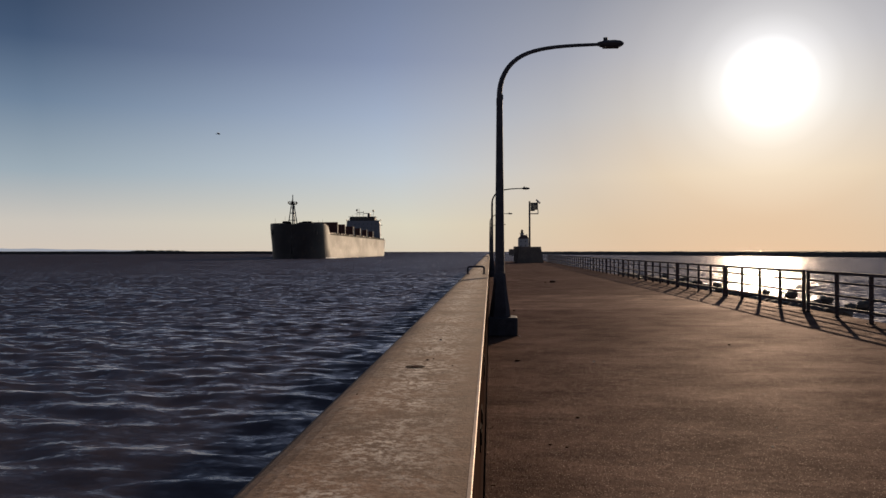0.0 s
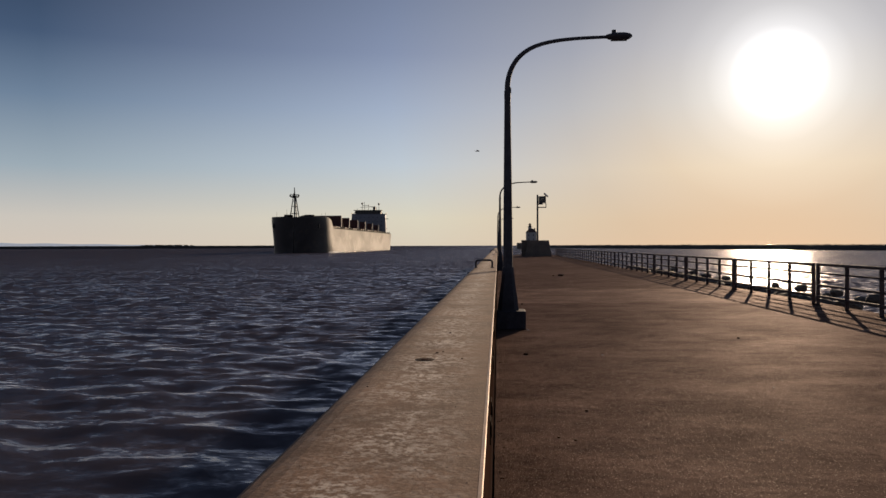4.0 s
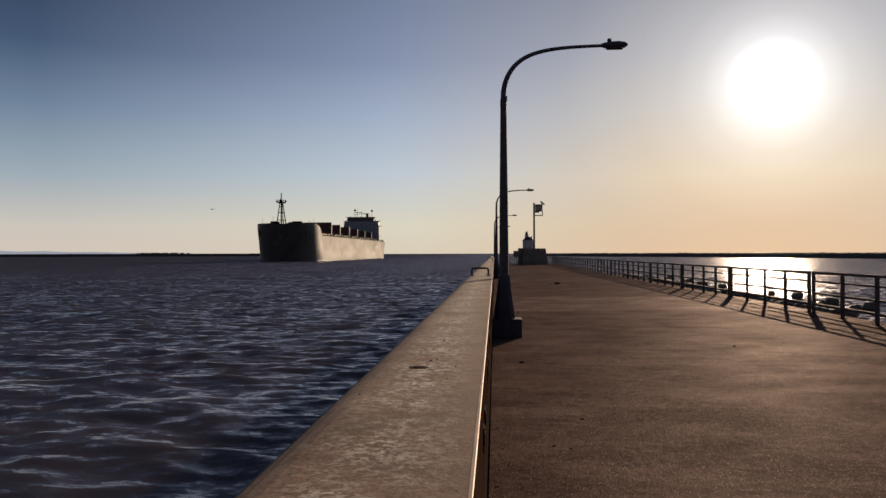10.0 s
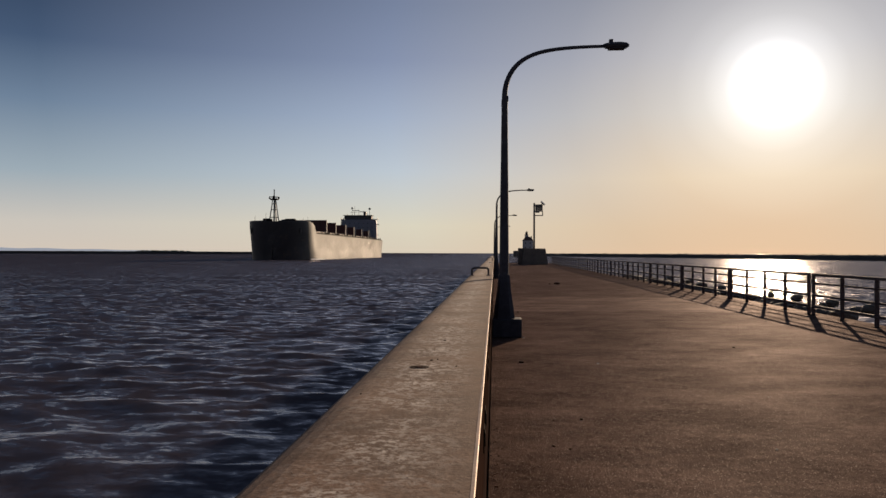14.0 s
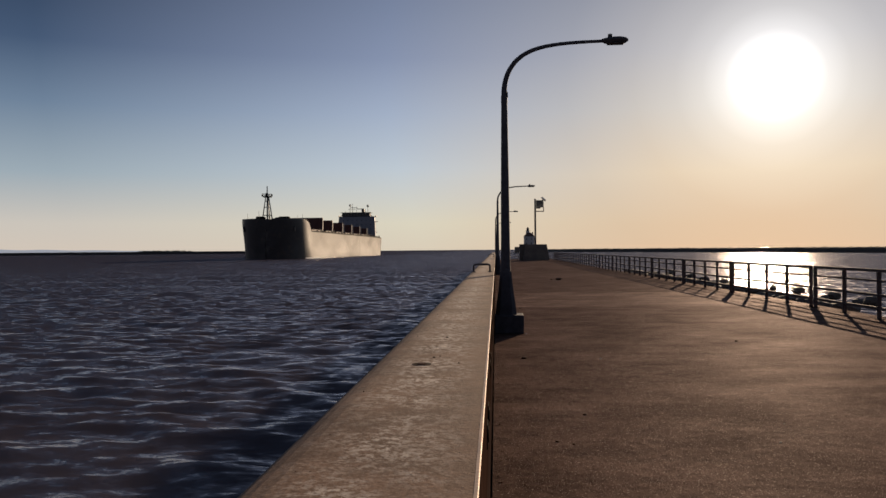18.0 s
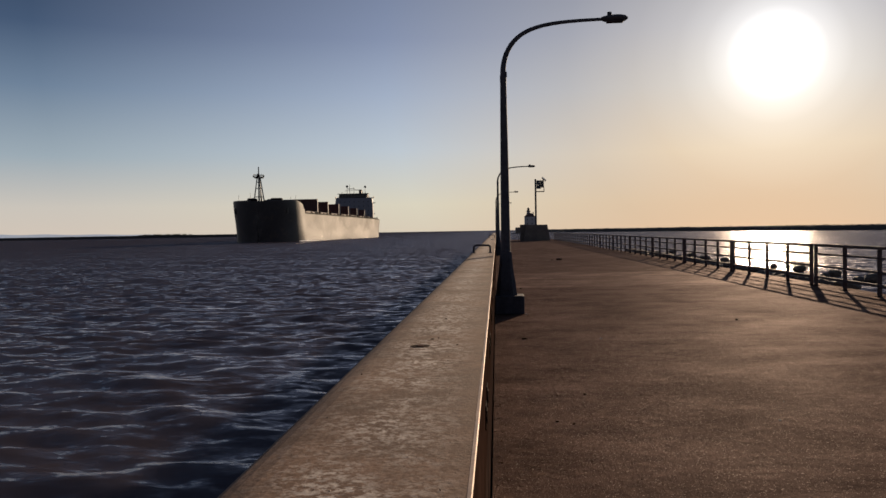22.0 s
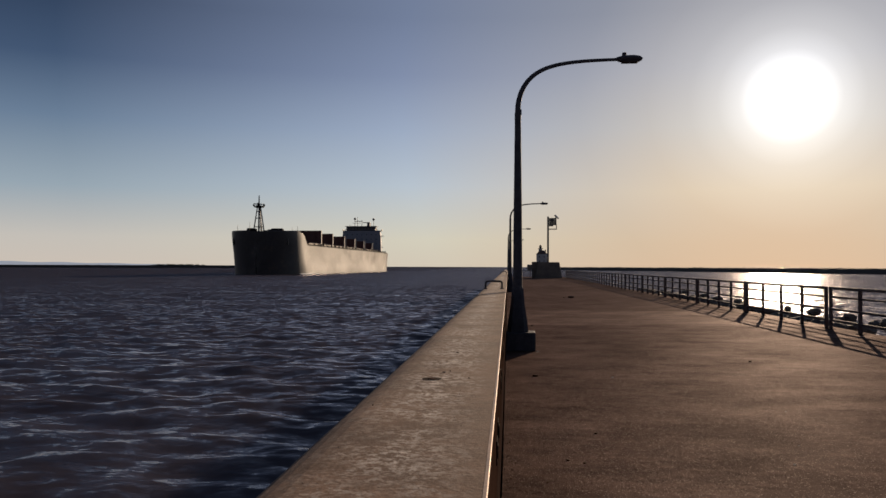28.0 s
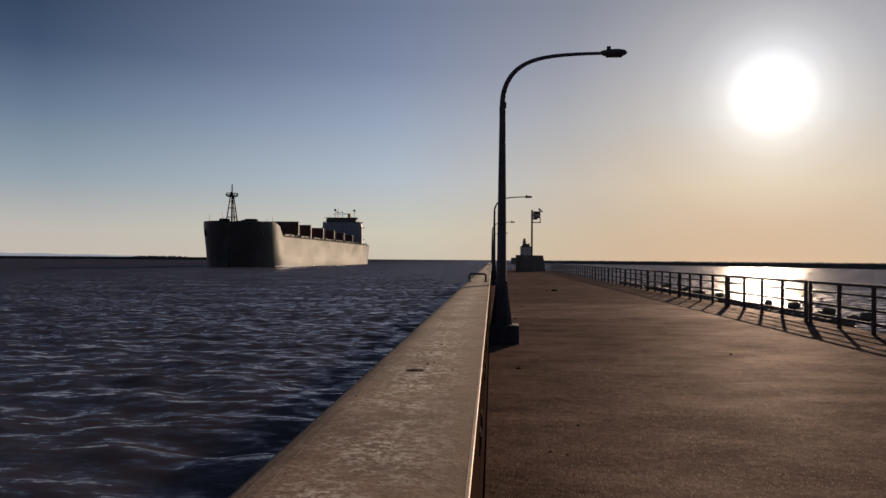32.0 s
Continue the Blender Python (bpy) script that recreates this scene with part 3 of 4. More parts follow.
# ---- small brackets on the wall's face ----
def make_brackets():
    first = None
    for k in range(10):
        for dy in (0.0, 0.35):
            at = pose(EDGE, 1.3 + 1.6 * k + dy, 0.86)
            if first is None:
                first = empty("wall_bracket")
                first.matrix_basis = at
                tagged(first, "small dark rusted steel bracket fixed to the wall face", "bracket", "brackets along the wall")
                part("plate", box(0.0, 0.005, -0.05, 0.05, -0.045, 0.045, 0.001), OLDRUST, first)
                part("lug", box(0.005, 0.009, -0.03, 0.03, -0.025, 0.025, 0.002), OLDRUST, first)
            else:
                copy_thing(first, at)


make_brackets()


# ---- grit, pebbles and stains ----
def make_grit():
    rng = random.Random(31)
    bm = bmesh.new()

    def bit(x, y, z, r):
        m = Matrix.Translation((x, y, z + r * 0.35)) @ Euler((rng.random() * 6, rng.random() * 6, rng.random() * 6)).to_matrix().to_4x4() @ Matrix.Diagonal((1, rng.uniform(0.6, 1), rng.uniform(0.4, 0.7), 1))
        bmesh.ops.create_icosphere(bm, subdivisions=1, radius=r, matrix=m)
    for _ in range(260):
        y = 1.2 + 24 * rng.random() ** 1.6
        bit(EDGE + 0.01 + abs(rng.gauss(0, 0.05)), y, 0, rng.uniform(0.002, 0.007))
    for _ in range(260):
        x = rng.uniform(0.2, 7.6)
        bit(x, 3.2 + 20 * rng.random() ** 1.3, FALL * x, rng.uniform(0.002, 0.006))
    for _ in range(30):
        bit(rng.uniform(OUTER + 0.06, EDGE - 0.03), 1.3 + 9 * rng.random() ** 1.5, TOP, rng.uniform(0.001, 0.0035))
    tagged(link("grit", bm, GRIT), "scattered dark grit and small stones on the concrete", "grit", kind="stuff")


make_grit()


def chips(name, count, seed, x0, x1, y0, y1, z, small, large, mat, label):
    """Loose aggregate standing proud of the concrete, thickest nearby."""
    rng = np.random.default_rng(seed)
    x, y = rng.uniform(x0, x1, count), y0 + (y1 - y0) * rng.random(count) ** 1.9
    r = small * (large / small) ** (rng.random(count) ** 2)
    turn = rng.random(count) * 6.283
    six = np.array([(1, 0, 0), (0, 0.75, 0), (-1, 0, 0), (0, -0.75, 0), (0.1, 0.1, 0.6), (0, 0, -0.4)])
    jag = 1 + rng.uniform(-0.3, 0.3, (count, 6, 3))
    c, s = np.cos(turn)[:, None], np.sin(turn)[:, None]
    p = six[None] * jag
    co = np.stack([x[:, None] + r[:, None] * (p[..., 0] * c - p[..., 1] * s), y[:, None] + r[:, None] * (p[..., 0] * s + p[..., 1] * c), z + (FALL * x[:, None] if z == 0.0 else 0.0) + r[:, None] * (p[..., 2] + 0.1)], -1)
    tri = np.array([(0, 1, 4), (1, 2, 4), (2, 3, 4), (3, 0, 4), (1, 0, 5), (2, 1, 5), (3, 2, 5), (0, 3, 5)])
    faces = (np.arange(count)[:, None, None] * 6 + tri[None]).reshape(-1, 3)
    me = bpy.data.meshes.new(name)
    me.from_pydata(co.reshape(-1, 3).tolist(), [], faces.tolist())
    me.materials.append(mat)
    tagged(new(name, me), label, "gravel", kind="stuff")


chips("deck_aggregate", 9000, 3, 0.05, 7.8, 2.6, 20, 0.0, 0.0015, 0.0055, CHIP, "fine pale stone chips worn out of the deck")
chips("wall_aggregate", 800, 4, OUTER + 0.12, EDGE - 0.02, 1.2, 10, TOP, 0.0008, 0.0026, CHIP, "fine stone chips worn out of the wall top")


def make_pebble(x, y, z, r, pale=False):
    rng = random.Random(int(x * 1000 + y * 77))
    ob = link("pebble", stone(rng, r * 1.3, r, r * 0.6, 0.3, 1), LENS if pale else GRIT)
    ob.location = (x, y, (z or FALL * x) + r * 0.35)
    tagged(ob, "small pale chip lying on the concrete" if pale else "small dark stone lying on the concrete", "pebble", "loose pebbles")


for spot in ((0.81, 7.24, 0, 0.014), (0.38, 10.95, 0, 0.03), (0.475, 6.23, 0, 0.011), (0.60, 6.15, 0, 0.009), (3.08, 38.3, 0, 0.13), (-0.27, 4.12, TOP, 0.006), (-0.28, 3.36, TOP, 0.005), (3.92, 12.9, 0, 0.02), (0.62, 20.2, 0, 0.03), (2.75, 38.5, 0, 0.05)):
    make_pebble(*spot)
make_pebble(2.23, 6.24, 0, 0.009, True)
make_pebble(1.45, 10.9, 0, 0.014, True)
make_pebble(2.95, 8.5, 0, 0.006, True)
make_pebble(2.5, 6.9, 0, 0.006, True)
make_pebble(0.53, 14.1, 0, 0.018, True)
make_pebble(-0.24, 37.0, TOP, 0.04, True)
make_pebble(-0.16, 36.2, TOP, 0.03, True)


def make_anchor():
    a = empty("anchor_plate", -0.315, 3.16, TOP)
    tagged(a, "small rusted round anchor plate set in the wall top", "plate")
    part("plate", tube([(0, 0, -0.01), (0, 0, 0.0012)], [0.042, 0.041], 18), OLDRUST, a)
    part("ring", tube([(0, 0, 0.0), (0, 0, 0.004)], [0.016, 0.015], 14), JOINT, a)


make_anchor()


# ---- cargo ship ----
def make_ship():
    """Its space: x to port, y aft from the stem, z up from the waterline."""
    ship = empty("cargo_ship")
    tagged(ship, "dark bulk cargo ship with open upright hatch covers", "ship")
    B, L, Zd, Zb = 13.0, 215.0, 11.2, 15.6
    n = 26

    def half(aft, z):
        full = 13.5 + 5.5 * max(0, 1 - z / 13)
        rake = 1.6 * (1 - max(z, 0) / Zb)
        a = max(aft - rake, 0)
        w = B * min(1.0, (1 - (1 - min(a / full, 1)) ** 2.1)) ** 0.5
        # the sides ease outwards towards the waterline
        w += 0.5 * max(0.0, 1 - max(z, 0) / Zd) ** 2 * min(1.0, a / 14)
        if aft > 180:
            w *= 1 - 0.2 * ((aft - 180) / 35) ** 2 * (1.25 - 0.5 * max(z, 0) / Zd)
        return w

    def top(aft):
        if aft >= 21.0:
            return Zd
        # the forecastle's bulwark sweeps down to the main deck
        return Zb - 1.1 * max(0.0, (aft - 11.0) / 6.0) ** 2 if aft <= 17.0 else Zb - 1.1 - (Zb - 1.1 - Zd) * (aft - 17.0) / 4.0

    stations = [0.1, 0.3, 0.7, 1.3, 2.2, 3.4, 4.6, 5.8, 7, 8.2, 9.4, 10.6, 11.8, 12.4, 13, 14, 15, 16, 17, 18, 19, 20, 21, 24, 28.5, 34, 50, 80, 120, 160, 180, 190, 200, 207, 212, 215]
    rings = []
    for a in stations:
        t = top(a)
        zs = [-2.0 + (t + 2.0) * k / 9 for k in range(10)]
        right = [(half(a, z), a, z) for z in zs]
        left = [(-half(a, z), a, z) for z in reversed(zs)]
        rings.append(right + left)
    hull = part("hull", loft(rings), HULL, ship, "dark weathered hull shining along its sunlit side", True)
    hull.data.set_sharp_from_angle(angle=radians(68))
    part("main_deck", box(-B + 0.4, B - 0.4, 29, 178, Zd - 0.2, Zd + 0.02), DECKRED, ship)

    # bulwark, rails, windlasses
    def strip(z0, z1, a0, a1, out, name, mat):
        for s in (-1, 1):
            pts = [a0 + (a1 - a0) * k / 30 for k in range(31)]
            ring = [[(s * (half(a, z0) - out), a, z0), (s * (half(a, z0) - out - 0.18), a, z0), (s * (half(a, z0) - out - 0.18), a, z1), (s * (half(a, z0) - out), a, z1)] for a in pts]
            part(name, loft(ring), mat, ship)
    strip(Zb - 0.2, Zb + 0.3, 0.3, 11.5, 0.05, "bulwark", FUNNEL)
    strip(Zd - 0.15, Zd + 0.35, 21, 206, -0.03, "deck_edge", DARK)
    for s in (-1, 1):
        part("top_rail", rod((s * 11.7, 29, Zd + 1.1), (s * 11.7, 178, Zd + 1.1), 0.06, sides=6), FUNNEL, ship)
        part("mid_rail", rod((s * 11.7, 29, Zd + 0.6), (s * 11.7, 178, Zd + 0.6), 0.05, sides=6), FUNNEL, ship)
        for k in range(38):
            part("stanchion", box(s * 11.7 - 0.06, s * 11.7 + 0.06, 29 + 4 * k, 29.14 + 4 * k, Zd, Zd + 1.12), FUNNEL, ship)
    for x, a, w, d, h in ((-5.2, 8.5, 3.0, 2.4, 1.5), (4.6, 8.8, 4.4, 2.6, 1.4), (1.5, 12, 3, 3, 1.2), (-2.6, 5.5, 1.6, 1.4, 1.2)):
        part("windlass", box(x - w / 2, x + w / 2, a, a + d, Zb - 0.1, Zb + h, 0.45, 2), DARK, ship, "dark mooring winch")
    for x, a, h in ((-9.4, 7.0, 2.6), (-4.8, 7, 3.6), (9.0, 14, 2.0), (10.2, 17, 2.6)):
        part("flagstaff", rod((x, a, Zb - 0.1), (x, a, Zb + h), 0.08, 0.05, 6), SHIPGREY, ship)

    # lattice foremast
    M = -1.1
    mast = part("foremast", rod((M, 6.2, 15.6), (M, 6.2, 28.9), 0.34, 0.2, 8), FUNNEL, ship, "grey tripod mast with platforms")
    for sx, sy in ((-2.0, 0), (2.0, 0), (0, 3.4)):
        part("mast_leg", rod((M + sx, 6.2 + sy, 15.5), (M + sx * 0.28, 6.2 + sy * 0.2, 25.0), 0.24, 0.19, 6), FUNNEL, mast)
    for z, w in ((17.4, 1.8), (20.6, 1.28), (23.0, 0.95)):
        part("brace", rod((M - w, 6.2, z), (M + w, 6.2, z), 0.16, sides=6), FUNNEL, mast)
    part("platform", box(M - 1.5, M + 1.5, 5.2, 7.6, 24.5, 25.0, 0.05), DARK, mast)
    part("masthead_light", rod((M, 5.7, 25.0), (M, 5.7, 26.2), 0.6, 0.4, 8), DARK, mast)
    part("yard", rod((M - 2.1, 6.2, 25.9), (M + 2.1, 6.2, 25.7), 0.12, sides=6), FUNNEL, mast)
    for sx in (-1, 1):
        part("deck_light", box(M + sx * 1.9 - 0.3, M + sx * 1.9 + 0.3, 5.8, 6.5, 24.9, 25.6, 0.1), DARK, mast)
        part("rail", rod((M + sx * 1.45, 5.2, 25.0), (M + sx * 1.45, 5.2, 26.0), 0.06, sides=6), FUNNEL, mast)
    part("ladder", rod((M + 0.9, 5.6, 15.6), (M + 0.5, 5.9, 24.6), 0.1, sides=6), FUNNEL, mast)
    part("radar_bar", box(M - 1.2, M + 1.2, 5.6, 5.9, 25.2, 25.5, 0.05), SHIPGREY, mast)

    # hatch coamings and the opened, upright covers
    for k in range(6):
        a = 57.5 + 23.8 * k
        zc = 18.4 - 0.34 * k
        wide = 8.9 if k == 0 else 8.1
        part("coaming", box(-8.2, 8.6, a - 19, a - 0.6, Zd, Zd + 1.3, 0.1), DECKRED, ship, "red hatch coaming")
        cover = part("hatch_cover", box(-8.0, wide, a - 0.9, a - 0.25, Zd + 1.3, zc, 0.08), DECKRED, ship, "dark red hatch cover standing open")
        for q in range(4):
            x = -6.4 + 4.2 * q
            part("stiffener", box(x - 0.15, x + 0.15, a - 1.15, a - 0.9, Zd + 1.4, zc - 0.3), DECKRED, cover)
        part("edge_frame", box(wide, wide + 0.28, a - 1.2, a - 0.5, Zd + 1.3, zc + 0.05, 0.03), SHIPPALE, cover, "pale painted edge")
        if k > 1:
            part("guide_post", rod((9.1, a - 1.8, Zd), (9.1, a - 1.8, zc - 0.1), 0.3, sides=8), SHIPPALE, cover, "white guide post")
        part("second_leaf", box(-8.0, wide, a + 0.5, a + 1.1, Zd + 1.3, zc - 0.2, 0.08), DECKRED, cover)
        part("ventilator", rod((8.9, a + 2.2, Zd), (8.9, a + 2.2, Zd + 2.2), 0.3, sides=8), DECKRED, ship)

    # deckhouse at the stern
    F = 186.0
    ring = [[(x, y, z) for x, y in ((-w - 0.2, F), (w, F), (w, F + 2.5), (-w - 0.2, F + 2.5))] for z, w in ((Zd, 11.7), (21.0, 11.5), (24.3, 11.1))]
    house = part("deckhouse", loft(ring), SHIPSHADED, ship, "white stern deckhouse in shade")
    for z in (13.0, 15.7, 18.4, 21.1):
        for q in range(7):
            x = -8.6 + 2.9 * q
            part("cabin_window", box(x - 0.22, x + 0.22, F - 0.08, F + 0.1, z + 0.6, z + 1.15, 0.04), GLASS, house)
        part("deck_lip", box(-11.7, 11.5, F - 0.15, F, z + 2.35, z + 2.45), SHIPSHADED, house)
    part("house_block", box(-9.0, 6.4, F + 2.5, F + 13, Zd, 23.6, 0.2), SHIPGREY, ship)
    bridge = part("wheelhouse", box(-9.6, 8.0, F + 0.6, F + 7, 24.3, 26.9, 0.5), SHIPGREY, ship, "grey wheelhouse with a dark window band")
    for q in range(9):
        x = -8.2 + 1.85 * q
        part("bridge_window", box(x - 0.7, x + 0.7, F + 0.5, F + 0.75, 25.2, 26.3, 0.04), GLASS, bridge)
    part("wheelhouse_roof", box(-10.4, 8.8, F + 0.1, F + 7.5, 26.9, 27.15, 0.05), SHIPGREY, bridge)
    part("side_light", box(11.4, 13.1, F + 1.2, F + 1.8, 21.0, 21.4, 0.05), FUNNEL, ship)
    part("bridge_wing", box(-12.0, 11.9, F + 1.5, F + 5, 24.25, 24.55, 0.05), SHIPGREY, ship)
    for s in (-11.9, 11.8):
        part("wing_screen", box(s - 0.1, s + 0.1, F + 1.5, F + 5, 24.55, 25.3), SHIPGREY, ship)
    for s in (-10.6, 9.6):
        part("wing_support", rod((s, F + 1, 24.4), (s * 0.8, F + 1, 26.5), 0.16, sides=6), FUNNEL, ship)
    part("funnel", box(1.6, 3.2, F + 8, F + 11, 24, 29.8, 0.2, 2), FUNNEL, ship, "dark funnel")
    part("funnel_cap", box(-1.2, 3.4, F + 7.8, F + 8.6, 29.5, 29.9, 0.1), FUNNEL, ship)
    for x, h in ((-5.2, 31.8), (-3.6, 33.0), (-0.9, 31.2), (6.2, 31.6), (4.6, 29.4), (-8.4, 28.4)):
        part("signal_mast", rod((x, F + 5, 26.8), (x, F + 5, h), 0.16, 0.1, 6), SHIPGREY, ship)
    for x, h in ((-5.2, 31.8), (6.2, 31.4)):
        bm = bmesh.new()
        bmesh.ops.create_uvsphere(bm, u_segments=12, v_segments=8, radius=0.75, matrix=Matrix.Translation((x, F + 5, h)))
        part("radar_dome", bm, SHIPGREY, ship, smooth=True)
    part("radar_scanner", box(-5.2, -0.4, F + 4.8, F + 5.2, 30.1, 30.45, 0.05), SHIPGREY, ship)
    part("yardarm", rod((-6.6, F + 5, 29.2), (-1.6, F + 5, 29.2), 0.1, sides=6), SHIPGREY, ship)
    # stern fittings, anchors, mooring bitts
    for s in (-8.2, 8.2):
        part("davit", tube([(s, 206, Zd), (s, 206, Zd + 3.2), (s + 0.5, 206, Zd + 3.8), (s + 1.4, 206, Zd + 3.7)], [0.2] * 4, 8), FUNNEL, ship)
    for k in range(24):
        for s in (-1, 1):
            part("mooring_bitt", box(s * 12.3 - 0.3, s * 12.3 + 0.3, 33 + 7.1 * k, 34.1 + 7.1 * k, Zd, Zd + 0.75 + 0.25 * (k % 3), 0.1), DARK, ship)
    for s in (-1, 1):
        w = half(5.5, 11.6)
        anchor = part("anchor", box(s * w - 0.35, s * w + 0.2, 4.9, 5.9, 10.9, 12.6, 0.2, 2), HULL, ship, "stowed anchor on the bow")
        part("hawse_ring", box(s * w - 0.4, s * w + 0.2, 5.0, 5.8, 12.6, 13.1, 0.15), HULL, anchor)
    # foam thrown up along the waterline by the bow's shoulder
    ring = []
    for k in range(14):
        a = 13.0 + 3.6 * k
        h = 0.45 * math.exp(-((k - 2) / 4.5) ** 2) + 0.05
        w = half(a, 0.0)
        ring.append([(w - 0.2, a, -0.3), (w + 0.75, a, -0.3), (w + 0.4, a, h * 0.6), (w + 0.05, a, h)])
    part("bow_wave", loft(ring), FOAM, ship, "thin white foam along the waterline")
    part("stern_house", box(-7, 7, 200, 208, Zd, Zd + 3, 0.2), SHIPGREY, ship)
    part("stern_rail", rod((-8, 213, Zd + 1.1), (8, 213, Zd + 1.1), 0.08, sides=6), SHIPGREY, ship)
    return ship


ship = make_ship()


# ---- concrete block with the instrument mast ----
def make_block():
    b = empty("concrete_block", 5.4, 104.2, 0.013)
    tagged(b, "dark sloping concrete block standing on the pier deck", "concrete block")
    ring = [[(-1.75, -1.2, 0), (1.75, -1.2, 0), (1.75, 1.6, 0), (-1.75, 1.6, 0)],
            [(-1.38, -1.0, 2.15), (1.38, -1.0, 2.15), (1.38, 1.4, 2.15), (-1.38, 1.4, 2.15)]]
    part("body", loft(ring), BLOCK, b)
    part("rear_step", box(-2.2, -1.1, 0.2, 1.6, 0, 2.2, 0.03), BLOCK, b)
    return b


make_block()


def make_mast():
    m = empty("instrument_mast", 5.32, 104.0, 2.15)
    tagged(m, "dark steel mast with a boxed sign frame and solar panel", "mast")
    part("pole", rod((0, 0, 0), (0, 0, 6.15), 0.13, 0.12, 10), PAINT, m)
    sign = part("sign_frame", box(0.14, 1.12, -0.2, 0.2, 5.86, 5.95, 0.02), PAINT, m, "dark boxed frame with open slats")
    part("frame_side", box(1.04, 1.12, -0.2, 0.2, 4.98, 5.86), PAINT, sign)
    for q in range(6):
        part("slat", box(0.14, 1.04, -0.12, 0.12, 5.0 + 0.145 * q, 5.128 + 0.145 * q, 0.01), PAINT, sign)
    part("frame_foot", box(0.14, 0.7, -0.2, 0.2, 4.84, 4.99, 0.02), PAINT, sign)
    part("bracket", box(0.1, 1.18, -0.08, 0.08, 4.40, 4.52), PAINT, m)
    part("bracket_post", box(1.08, 1.18, -0.08, 0.08, 4.40, 5.0), PAINT, m)
    panel = link("solar_panel", box(-0.36, 0.36, -0.32, 0.32, -0.07, 0.07, 0.02), SOLAR, m, "small tilted solar panel")
    panel.matrix_basis = pose(1.15, 0, 6.12, 16, 42, 0)
    part("panel_arm", rod((0.95, 0, 5.9), (1.15, 0, 6.15), 0.05, sides=6), PAINT, m)
    return m


make_mast()


# ---- lighthouse at the pier's far end ----
def make_lighthouse():
    h = empty("lighthouse", 25.9, 600, 0)
    tagged(h, "small white lighthouse with a square lantern tower", "lighthouse")
    part("foundation", box(-11, 11, -8, 14, -4.0, 3.2, 0.3), BLOCK, h)
    part("house_wall", box(-3.9, 3.9, -3, 7, 3.2, 11.4, 0.1), WHITE, h)
    part("roof", loft([[(-4.2, -3.3, 11.3), (4.2, -3.3, 11.3), (4.2, 7.3, 11.3), (-4.2, 7.3, 11.3)], [(-1.6, -0.6, 14.2), (1.6, -0.6, 14.2), (1.6, 4, 14.2), (-1.6, 4, 14.2)]]), ROOF, h)
    part("tower", rod((-1.0, 1, 11), (-1.0, 1, 15.6), 1.5, 1.35, 12), WHITE, h)
    part("gallery", rod((-1.0, 1, 15.5), (-1.0, 1, 15.8), 1.9, 1.9, 12), PAINT, h)
    part("lantern", rod((-1.0, 1, 15.8), (-1.0, 1, 17.4), 1.0, 1.0, 10), GLASS, h)
    part("cupola", rod((-1.0, 1, 17.4), (-1.0, 1, 18.6), 1.25, 0.1, 10), ROOF, h)
    part("chimney", box(2.4, 3.2, 2, 3, 11.4, 14.8), ROOF, h)
    for x in (-2.0, 1.6):
        for z in (5.4, 8.6):
            part("window", box(x - 0.3, x + 0.3, -3.06, -2.94, z, z + 1.1), GLASS, h)
    return h


make_lighthouse()


# ---- breakwaters, scrub and far hills ----
def make_bank(name, line, top, label, seed, width=9.0):
    """A rubble mound along a line of (x, y), its crest uneven."""
    rng = random.Random(seed)
    pts = []
    for (ax, ay), (bx, by) in zip(line, line[1:]):
        n = max(2, int(math.dist((ax, ay), (bx, by)) / 4.0))
        pts += [(ax + (bx - ax) * k / n, ay + (by - ay) * k / n) for k in range(n)]
    pts.append(line[-1])
    rings = []
    for i, (x, y) in enumerate(pts):
        a, b = Vector(pts[max(i - 1, 0)]), Vector(pts[min(i + 1, len(pts) - 1)])
        d = (b - a).normalized()
        nx, ny = -d.y, d.x
        ring = []
        for u, z in ((-1, -3.5), (-0.6, WATER_Z + 0.4), (-0.28, top - 0.4), (0, top), (0.28, top - 0.4), (0.6, WATER_Z + 0.4), (1, -3.5)):
            j = rng.uniform(-0.1, 0.1) + (rng.random() < 0.08) * 0.3
            w = u * width + rng.uniform(-0.5, 0.5)
            ring.append((x + nx * w, y + ny * w, z + (j if z > -2 else 0)))
        rings.append(ring)
    ob = link(name, loft(rings), SHORE, smooth=True)
    return tagged(ob, label, "breakwater", kind="structure")


RIGHT_LINE = [(232, 60), (205, 265), (184, 374), (168, 444), (134, 556), (68, 720), (45, 860)]
LEFT_LINE = [(-1300, 760), (-640, 945), (-505, 985), (-330, 1010), (-180, 1040)]
make_bank("breakwater_east", RIGHT_LINE, 1.26, "low dark rubble stone breakwater across the water", 3)
make_bank("breakwater_west", LEFT_LINE, 2.0, "long dark rubble stone breakwater on the horizon", 4, 12)


